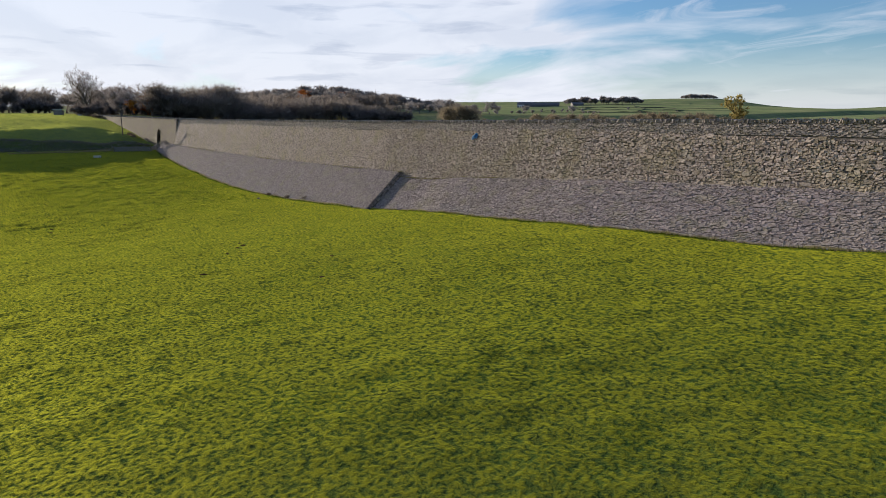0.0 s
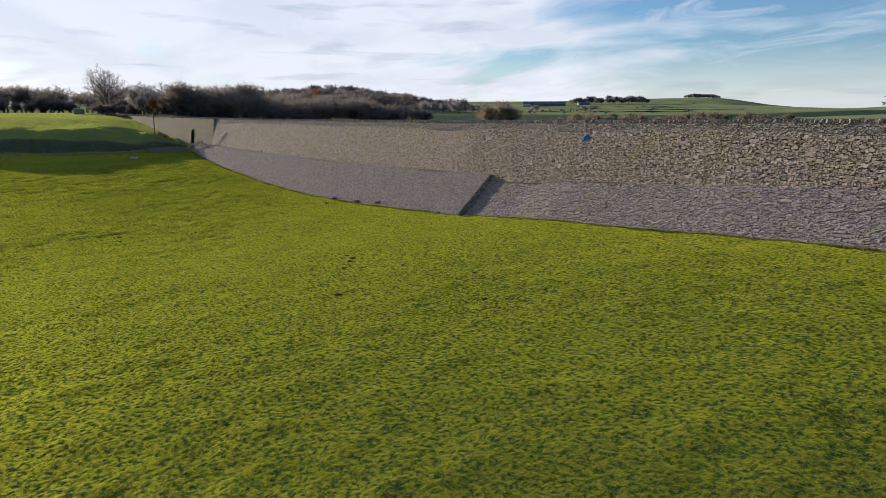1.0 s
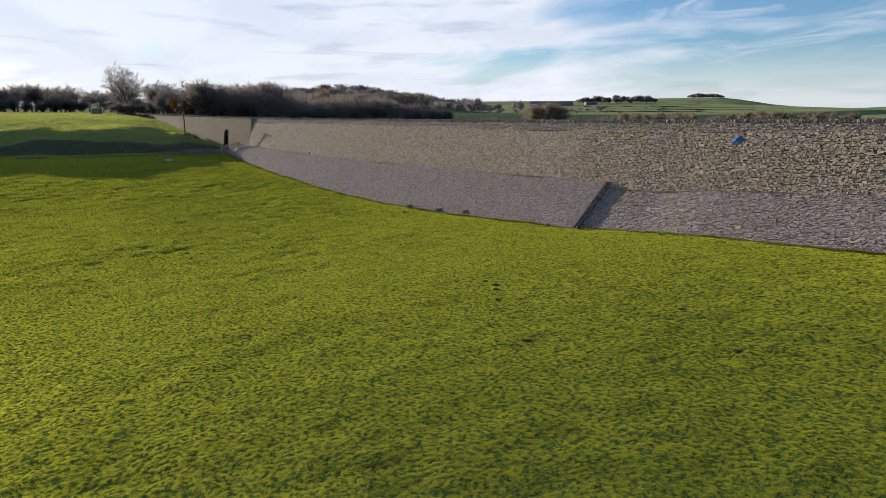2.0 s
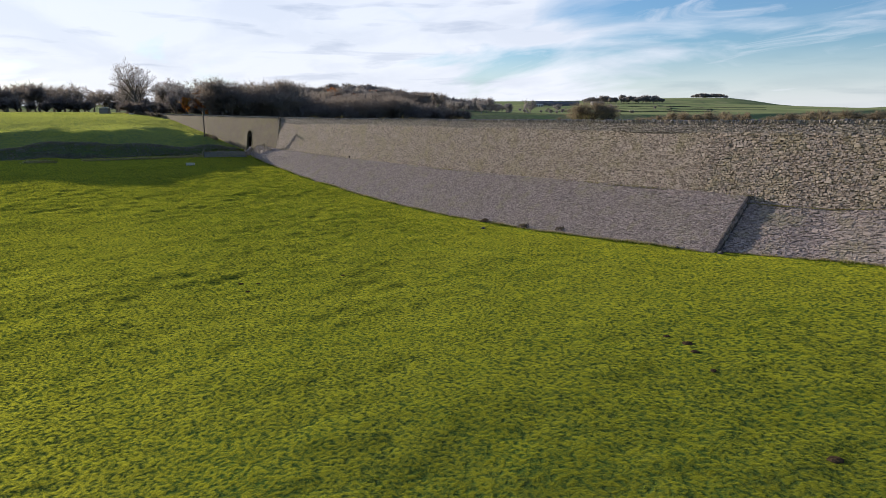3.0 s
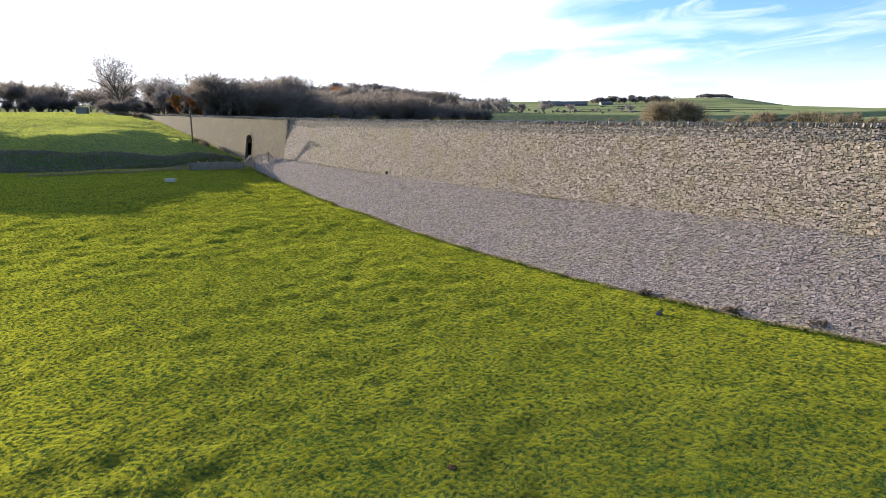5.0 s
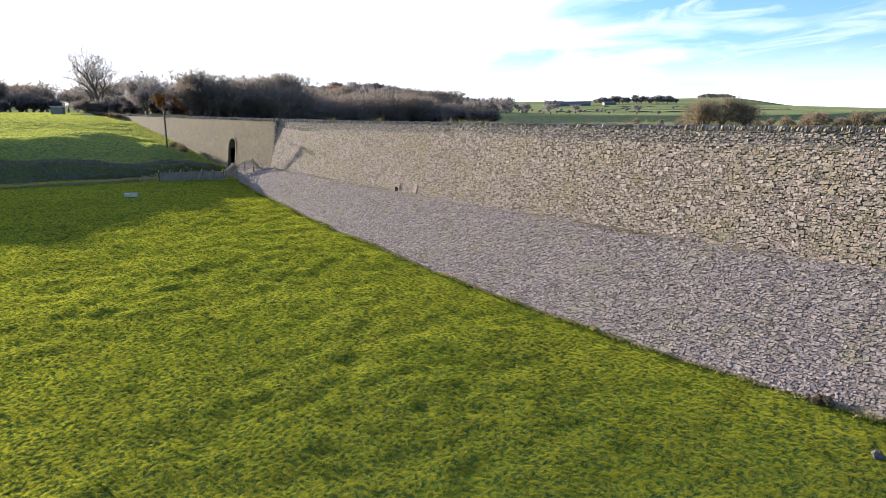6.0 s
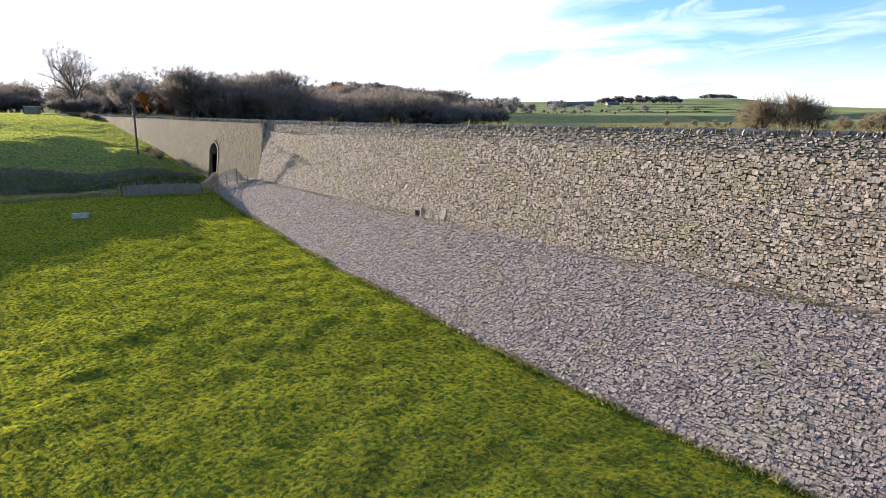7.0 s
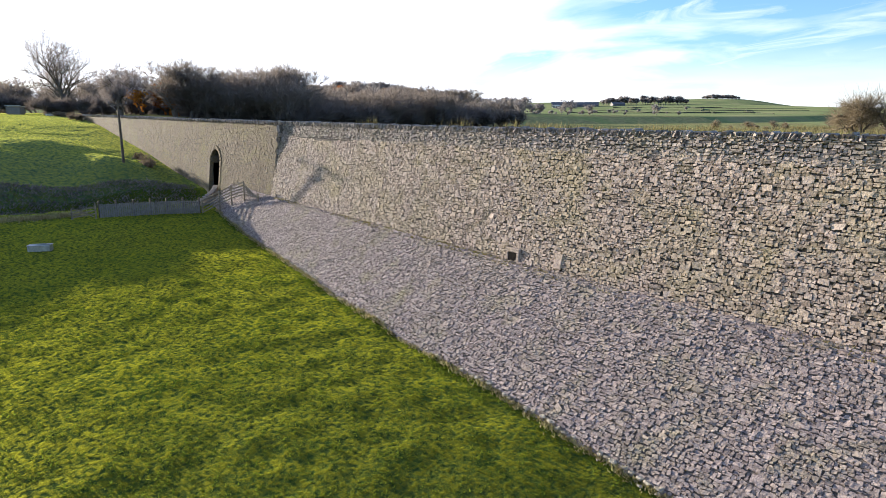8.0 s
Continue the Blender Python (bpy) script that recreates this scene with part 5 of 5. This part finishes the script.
hh_ = 0.04 + 0.13 * fnoise(tx_, ty_, 0.5, 31) ** 1.5
tagged(new("edge_grass", grass_tufts("edge_grass", tx_, ty_, hh_, np.full(n_, 0.07), 5, BLADE, lean=0.8, scatter=0.08)), "longer uncut grass against the foot of the apron", "grass", kind="stuff")
tagged(new("edge_grass", grass_tufts("edge_grass", tx_[::2], toe_y(tx_[::2]) + rng.normal(0.0, 0.10, len(tx_[::2])), hh_[::2] + 0.09, np.full(len(tx_[::2]), 0.07), 5, STRAW, lean=0.9, scatter=0.08)), "withered grass against the foot of the apron", "grass", kind="stuff")

# moss and grass in the ledge between wall and apron
n_ = 12000
lx_ = rng.uniform(-109, -1, n_)
lx_ = lx_[fnoise(lx_, lx_ * 0, 0.22, 32) > 0.40 + 0.4 * rng.random(len(lx_))]
lz_ = ledge_z(lx_)
ly_ = np.maximum(1.4 + (4.5 - lz_) / 0.85 - rng.uniform(0.0, 0.5, len(lx_)), face_y(lx_, lz_) + 0.05)
tagged(new("ledge_grass", grass_tufts("ledge_grass", lx_, ly_, 0.03 + 0.08 * rng.random(len(lx_)), np.full(len(lx_), 0.06), 5, DRY, lean=0.9, pz=lz_ + 0.02 + np.minimum(apron_shift(lx_), 0.0), scatter=0.08)), "mossy yellow grass growing along the ledge", "grass", kind="stuff")

# tall grass on the bank behind the crest
n_ = 16000
cx_ = rng.uniform(-150, 76, n_)
cy_ = -0.75 - np.abs(rng.normal(0, 2.2, n_))
cl_ = fnoise(cx_, cy_ * 0.3, 0.22, 33) + 0.35 * fnoise(cx_, cy_, 1.1, 34)
ok_ = cl_ > 0.55
hh_ = 0.24 + 0.45 * np.clip(cl_ - 0.55, 0, 0.6)
tagged(new("crest_grass", grass_tufts("crest_grass", cx_[ok_], cy_[ok_], hh_[ok_], np.full(ok_.sum(), 0.035), 5, RUSH, lean=0.55, scatter=0.12)), "tall pale winter grass behind the wall head", "grass", kind="stuff")


def weeds(x, y, spread_, h, n, seed):
    """Dead upright stems of docks and nettles."""
    r = random.Random(seed)
    px = np.array([x + r.gauss(0, spread_) for _ in range(n)])
    py = np.array([y + r.gauss(0, 0.3) for _ in range(n)])
    me = grass_tufts("dead_stems", px, py, np.full(n, h), np.full(n, 0.04), 3, DRY, lean=0.25, scatter=0.08)
    return tagged(new("dead_stems", me), "clump of dead pale weed stalks behind the wall head", "weeds", kind="stuff")


for k, (x, y, s, h, n) in enumerate(((-66, -1.6, 0.9, 1.4, 30), (-19, -1.4, 0.8, 1.0, 24), (-9, -1.6, 0.5, 1.1, 18), (-30, -1.5, 0.5, 0.9, 16), (-47, -1.6, 0.6, 1.0, 18), (-88, -1.6, 0.7, 0.9, 16))):
    weeds(x, y, s, h, n, 70 + k)

# brown rush beds and scrub beyond the crest
sc_ = [(float(wr.uniform(-110, 24)), float(wr.uniform(-150, -85))) for k in range(95)] + [(float(wr.uniform(-70, -17)), float(wr.uniform(-112, -82))) for k in range(80)]
woodland("willow_scrub", sc_, np.concatenate([wr.uniform(1.4, 2.9, 95), 3.9 * wr.uniform(0.6, 1.1, 80)]), WILLOW, "low brown leafless willow scrub beyond the dam", (87, 88, 89), twigs=5, twig_w=0.055, twig_len=1.5, stem=0.2, limb_faces=60)
n_ = 16000
rx_ = rng.uniform(-135, 24, n_)
ry_ = rng.uniform(-130, -30, n_)
cl_ = fnoise(rx_, ry_, 0.05, 36)
ok_ = (cl_ > 0.50) & (rx_ < 10)
tagged(new("rushes", grass_tufts("rushes", rx_[ok_], ry_[ok_], 0.45 + 0.9 * (cl_[ok_] - 0.3) * rng.uniform(0.5, 1.2, ok_.sum()), np.full(ok_.sum(), 0.10), 4, RUSH, lean=0.35, scatter=0.35)), "brown rush beds beyond the dam", "rushes", kind="stuff")


def bramble(x, y, size, seed, label):
    """A low dark bramble of arching stems and small leaves."""
    r = random.Random(seed)
    root = thing("bramble", label, "bush", x, y, ground_z(x, y))
    stems, leaves = bmesh.new(), bmesh.new()
    for _ in range(40):
        a, l, h = r.uniform(0, 6.28), r.uniform(0.3, 1.0) * size, r.uniform(0.25, 0.75) * size
        p = Vector((r.gauss(0, 0.25) * size, r.gauss(0, 0.12) * size, -0.05))
        q = p + Vector((math.cos(a) * l * 0.5, math.sin(a) * l * 0.3, h))
        e = p + Vector((math.cos(a) * l, math.sin(a) * l * 0.6, h * r.uniform(0.2, 0.7)))
        add_bar(stems, p, q, 0.012, 0.009, 3)
        add_bar(stems, q, e, 0.009, 0.004, 3)
        for _ in range(22):
            c = p.lerp(q, r.random()) if r.random() < 0.5 else q.lerp(e, r.random())
            d = Vector((r.gauss(0, 1), r.gauss(0, 1), r.gauss(0, 1))).normalized() * 0.07
            s = d.orthogonal().normalized() * 0.035
            c = c + d * 0.6
            leaves.faces.new([leaves.verts.new(v) for v in (c - d, c + s, c + d, c - s)])
    part("stems", stems, SCRUB, root)
    part("leaves", leaves, SCRUB, root)
    return root


bramble(-70.2, 6.4, 0.7, 1, "low dark leafless bramble at the foot of the apron")
bramble(-69.0, 6.4, 0.5, 2, "low dark leafless bramble at the foot of the apron")
bramble(-66.2, 6.9, 0.55, 3, "small bramble against the pitching stones")
bramble(-61.0, 7.2, 0.5, 4, "small bramble against the pitching stones")

for x, y, size, seed in ((24.5, 3.6, 1.3, 11), (27.5, 3.2, 1.5, 12), (22.6, 4.2, 0.9, 13), (31.0, 3.0, 1.2, 14)):
    bramble(x, y, size, seed, "straggling bramble on the bank below the dam wall")

# a broken line of pale stones where the apron meets the turf
EDGING = material("edging_stone", [(0.25, (0.26, 0.225, 0.165)), (0.5, (0.40, 0.35, 0.27)), (0.8, (0.56, 0.50, 0.40))], 8.0, bump=0.7, bump_scale=16.0, island=0.4, obj_random=True, spec=0.15)


def edging_row():
    shapes = []
    for k in range(10):
        bm = rough_stone(1.0, 300 + k, 0.7)
        me = bpy.data.meshes.new("edging_stone")
        bm.to_mesh(me)
        bm.free()
        me.materials.append(EDGING)
        shapes.append(me)
    r = random.Random(77)
    x = -136.0
    count = 0
    while x < -6 and count < 300:
        long = r.uniform(0.16, 0.34)
        x += long + (r.uniform(0.0, 0.12) if r.random() < 0.8 else r.uniform(0.3, 1.2))
        if abs(x - STEP_X) < 1.2:
            continue
        y = float(toe_y(np.array([x]))[0]) - r.uniform(0.05, 0.16)
        ya, yb = (float(toe_y(np.array([x + d]))[0]) for d in (-0.4, 0.4))
        ob = new("edging_stone", shapes[r.randrange(10)])
        ob.parent = wall_apron_proud if x > STEP_X else wall_apron
        ob.matrix_basis = Matrix.Translation((x, y, ground_z(x, y) + 0.08)) @ Matrix.Rotation(math.atan2(yb - ya, 0.8) + r.uniform(-0.2, 0.2), 4, "Z") @ Matrix.Diagonal((long, r.uniform(0.14, 0.20), r.uniform(0.12, 0.20), 1))
        count += 1


edging_row()

# loose stones
BOULDER = material("fallen_boulder", [(0.3, (0.045, 0.042, 0.045)), (0.7, (0.12, 0.115, 0.12))], 7.0, bump=0.6, bump_scale=16.0, spec=0.15)
for k, (x, y, s) in enumerate(((-63.6, 9.75, 0.36), (-81.6, 6.5, 0.3), (-84.9, 6.4, 0.35))):
    st = thing("fallen_stone", "grey stone fallen from the apron onto the grass", "stone", x, y, ground_z(x, y) + s * 0.15, k * 70, "fallen stones")
    part("stone", rough_stone(s, 90 + k), BOULDER, st)
for k in range(110):
    x = float(rng.uniform(-140, -8))
    y = float(toe_y(np.array([x]))[0]) + float(rng.uniform(-0.05, 0.16))
    s = float(rng.uniform(0.08, 0.18))
    st = thing("edge_stone", "pale loose stone at the foot of the apron", "stone", x, y, ground_z(x, y) + s * 0.18, float(rng.uniform(0, 360)), "loose stones along the foot of the apron")
    part("stone", rough_stone(s, 200 + k % 12, 0.55), PLASTER, st)


def molehill(x, y, size, seed):
    r = random.Random(seed)
    bm = bmesh.new()
    bmesh.ops.create_uvsphere(bm, u_segments=14, v_segments=8, radius=1)
    for v in bm.verts:
        k = 1 + 0.35 * noise.noise(v.co * 1.8 + Vector((seed * 3.1, 0, 0))) + r.uniform(-0.08, 0.08)
        v.co = Vector((v.co.x * size * k, v.co.y * size * k * 0.85, max(v.co.z, -0.2) * size * 0.30 * k))
    m = thing("molehill", "crumbling dark soil molehill in the turf", "molehill", x, y, ground_z(x, y), r.uniform(0, 360), "molehills")
    part("soil", bm, SOIL, m)


for k, (x, y, s) in enumerate(((-100.5, 29.2, 0.30), (-92.2, 23.2, 0.34), (-93.0, 24.0, 0.26), (-91.0, 23.0, 0.22), (-94.6, 25.4, 0.2), (-63.3, 33.1, 0.30), (-65.5, 33.5, 0.26), (-64.2, 32.2, 0.2), (-66.6, 26.6, 0.24), (-108.0, 24.4, 0.26), (-103.5, 21.2, 0.2))):
    molehill(x, y, s * 0.8, k)


# ---- on the wall ----
def blue_bag():
    """A torn blue sack caught on the wall face."""
    b = thing("plastic_sack", "torn blue and white plastic sack caught on the wall", "sack")
    bm = bmesh.new()
    n, m = 12, 9
    vs = {}
    for i in range(n):
        for j in range(m):
            u, v = i / (n - 1) - 0.5, j / (m - 1) - 0.5
            w = 1 - 0.5 * abs(v) + 0.2 * math.sin(9 * u)
            x = -95.3 + u * 0.85 * w
            r = 1.62 + v * 0.5 + 0.12 * math.sin(5 * u)
            p = face_point(np.array([x]), np.array([r]), np.array([0.10 + 0.10 * noise.noise(Vector((u * 5, v * 5, 1.0))) + 0.12 * (1 - 4 * u * u) * (1 - 4 * v * v)]))[0]
            vs[i, j] = bm.verts.new(p)
    for i in range(n - 1):
        for j in range(m - 1):
            bm.faces.new((vs[i, j], vs[i + 1, j], vs[i + 1, j + 1], vs[i, j + 1]))
    bmesh.ops.solidify(bm, geom=bm.faces[:], thickness=0.02)
    part("sack", bm, BLUE, b)


blue_bag()


# near-black colour painted for the shade inside the drain
DRAIN_SHADE = material("unlit_drain", [(0.3, (0.010, 0.009, 0.009)), (0.7, (0.022, 0.020, 0.018))], 6.0, rough=0.95, bump=0.3, spec=0.05)


def drain(x, z):
    """A small square drain in the wall with a lintel and a pale dressed block beside it."""
    d = thing("wall_drain", "small dark drain opening with a stone lintel in the wall", "drain")
    y = float(face_y(x, z))
    part("lintel", add_box(bmesh.new(), (0.85, 0.16, 0.18), (x, y - 0.02, z + 0.34), bevel=0.02), STONE, d)
    for s in (-1, 1):
        part("jamb", add_box(bmesh.new(), (0.16, 0.16, 0.48), (x + s * 0.33, y - 0.01, z), bevel=0.02), STONE, d)
    # flat dark slab on the wall face in place of a shaded hole
    part("shade_slab", add_box(bmesh.new(), (0.48, 0.05, 0.46), (x, y + 0.03, z)), DRAIN_SHADE, d)
    part("dressed_block", add_box(bmesh.new(), (0.42, 0.2, 0.66), (x - 2.55, float(face_y(x - 2.55, z + 0.25)) - 0.03, z + 0.25), turn=Matrix.Rotation(math.atan(BATTER), 4, "X"), bevel=0.03), STONE, d)


drain(-25.5, 4.1)

# ---- beyond ----
def field_shelter(x, y, turn):
    """A timber field shelter with a pale sheet roof."""
    s = thing("field_shelter", "small grey timber field shelter with a pale sheet roof", "shed", x, y, ground_z(x, y) - 0.1, turn)
    for name, size, at in (("back_wall", (3.6, 0.08, 2.0), (0, 1.2, 1.0)), ("side_wall", (0.08, 2.32, 2.0), (-1.76, 0, 1.0)), ("side_wall", (0.08, 2.32, 2.0), (1.76, 0, 1.0)), ("front_wall", (1.7, 0.08, 2.0), (-0.95, -1.2, 1.0))):
        part(name, add_box(bmesh.new(), size, at, bevel=0.01), STEEL_WOOD, s)
    part("roof", add_box(bmesh.new(), (4.0, 2.9, 0.10), (0, 0, 2.12), turn=Matrix.Rotation(0.10, 4, "X"), bevel=0.02), SHEET, s)
    part("corner_post", add_box(bmesh.new(), (0.12, 0.12, 2.0), (1.72, -1.2, 1.0), bevel=0.01), DARK_TIMBER, s)
    return s


field_shelter(110, 6.5, 60).scale = (0.72, 0.72, 0.80)


def barn(x, y, turn, l, w, h, wall_mat, roof_mat, label, doors):
    b = thing("farm_building", label, "farm building", x, y, ground_z(x, y) - 0.3, turn, "farm on the hillside")
    bm = bmesh.new()
    add_box(bm, (l, w, h), (0, 0, h / 2))
    part("wall", bm, wall_mat, b)
    rf = bmesh.new()
    vs = [rf.verts.new(p) for p in ((-l / 2 - 0.4, -w / 2 - 0.4, h - 0.05), (l / 2 + 0.4, -w / 2 - 0.4, h - 0.05), (l / 2 + 0.4, w / 2 + 0.4, h - 0.05), (-l / 2 - 0.4, w / 2 + 0.4, h - 0.05), (-l / 2 - 0.4, 0, h + w * 0.28), (l / 2 + 0.4, 0, h + w * 0.28))]
    for f in ((0, 1, 5, 4), (2, 3, 4, 5), (1, 2, 5), (3, 0, 4), (3, 2, 1, 0)):
        rf.faces.new([vs[i] for i in f])
    part("roof", rf, roof_mat, b)
    for k in range(doors):
        part("door", add_box(bmesh.new(), (2.6, 0.2, h * 0.7), (-l / 2 + l * (k + 0.5) / doors, w / 2 + 0.08, h * 0.36)), SLATE, b)


barn(610, -792, 42, 52, 14, 3.4, SLATE, SLATE, "long dark farm shed on the hillside", 6)
barn(627, -752, 42, 12, 8, 4.5, SHEET, SLATE, "small white farmhouse on the hillside", 3)
barn(660, -800, 42, 30, 12, 4.5, SLATE, SLATE, "dark farm shed on the hillside", 3)
barn(575, -838, 60, 20, 10, 3, SLATE, SLATE, "low dark farm shed among others", 2)


def ring(az, r):
    return (-95 + r * math.cos(radians(az)), 35 + r * math.sin(radians(az)))


row = [ring(-51.4 - 6.6 * k / 26 + wr.uniform(-0.1, 0.1), 1130 + 40 * wr.random()) for k in range(27)]
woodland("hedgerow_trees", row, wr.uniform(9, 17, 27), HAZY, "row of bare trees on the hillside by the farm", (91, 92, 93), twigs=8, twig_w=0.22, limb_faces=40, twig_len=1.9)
low = [ring(-44.5 - 13 * wr.random() ** 2, 560 + 330 * wr.random()) for k in range(30)]
woodland("hedgerow_scrub", low, wr.uniform(2.5, 5, 30), HAZY, "bare hedges and scrub in the valley", (94, 95), twigs=1, twig_w=0.9, twig_len=3.2, limb_faces=20)
top = [ring(-60.2 - 2.7 * (k % 25) / 24 + wr.normal(0, 0.05), 2700 + wr.normal(0, 40)) for k in range(60)]
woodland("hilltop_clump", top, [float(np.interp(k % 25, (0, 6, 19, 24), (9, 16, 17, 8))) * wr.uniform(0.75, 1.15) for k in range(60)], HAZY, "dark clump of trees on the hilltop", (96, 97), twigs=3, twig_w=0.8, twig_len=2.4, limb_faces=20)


def field_hedge(az0, r0, az1, r1):
    """A gappy hedge that wanders with the ground."""
    n = 70
    (xa, ya), (xb, yb) = ring(az0, r0), ring(az1, r1)
    xs, ys = np.linspace(xa, xb, n), np.linspace(ya, yb, n)
    d = Vector((yb - ya, xa - xb, 0)).normalized() * 0.45
    sway = 46 * (fnoise(xs, ys, 0.012, 50) - 0.5) * np.sin(np.linspace(0, math.pi, n))
    xs, ys = xs + d.x / 0.45 * sway, ys + d.y / 0.45 * sway
    zs = land(xs, ys)
    tall = 0.25 + 1.5 * fnoise(xs, ys, 0.06, 51) ** 2
    verts, faces = [], []
    for x, y, z, h in zip(xs, ys, zs, tall):
        verts += [(x - d.x, y - d.y, z - 0.5), (x + d.x, y + d.y, z - 0.5), (x + d.x * 0.5, y + d.y * 0.5, z + h), (x - d.x * 0.5, y - d.y * 0.5, z + h)]
    for i in range(n - 1):
        for j in range(4):
            a, b = 4 * i + j, 4 * i + (j + 1) % 4
            faces.append((a, b, b + 4, a + 4))
    faces += [(3, 2, 1, 0), tuple(range(4 * n - 4, 4 * n))]
    tagged(new("field_hedge", mesh_from("field_hedge", verts, faces, HAZED_HEDGE)), "dark leafless hedge between hill pastures", "hedge", "hedges on the hill")


for a0, r0, a1, r1 in ((-48, 780, -62, 760), (-50, 900, -66, 880), (-52, 1010, -66, 960), (-54, 760, -53, 1050), (-59, 720, -57.5, 1050), (-63, 700, -60, 1000), (-58, 1500, -72, 1700), (-60, 1900, -75, 2100), (-62, 1400, -61, 2300), (-67, 1300, -64, 2300)):
    field_hedge(a0, r0, a1, r1)
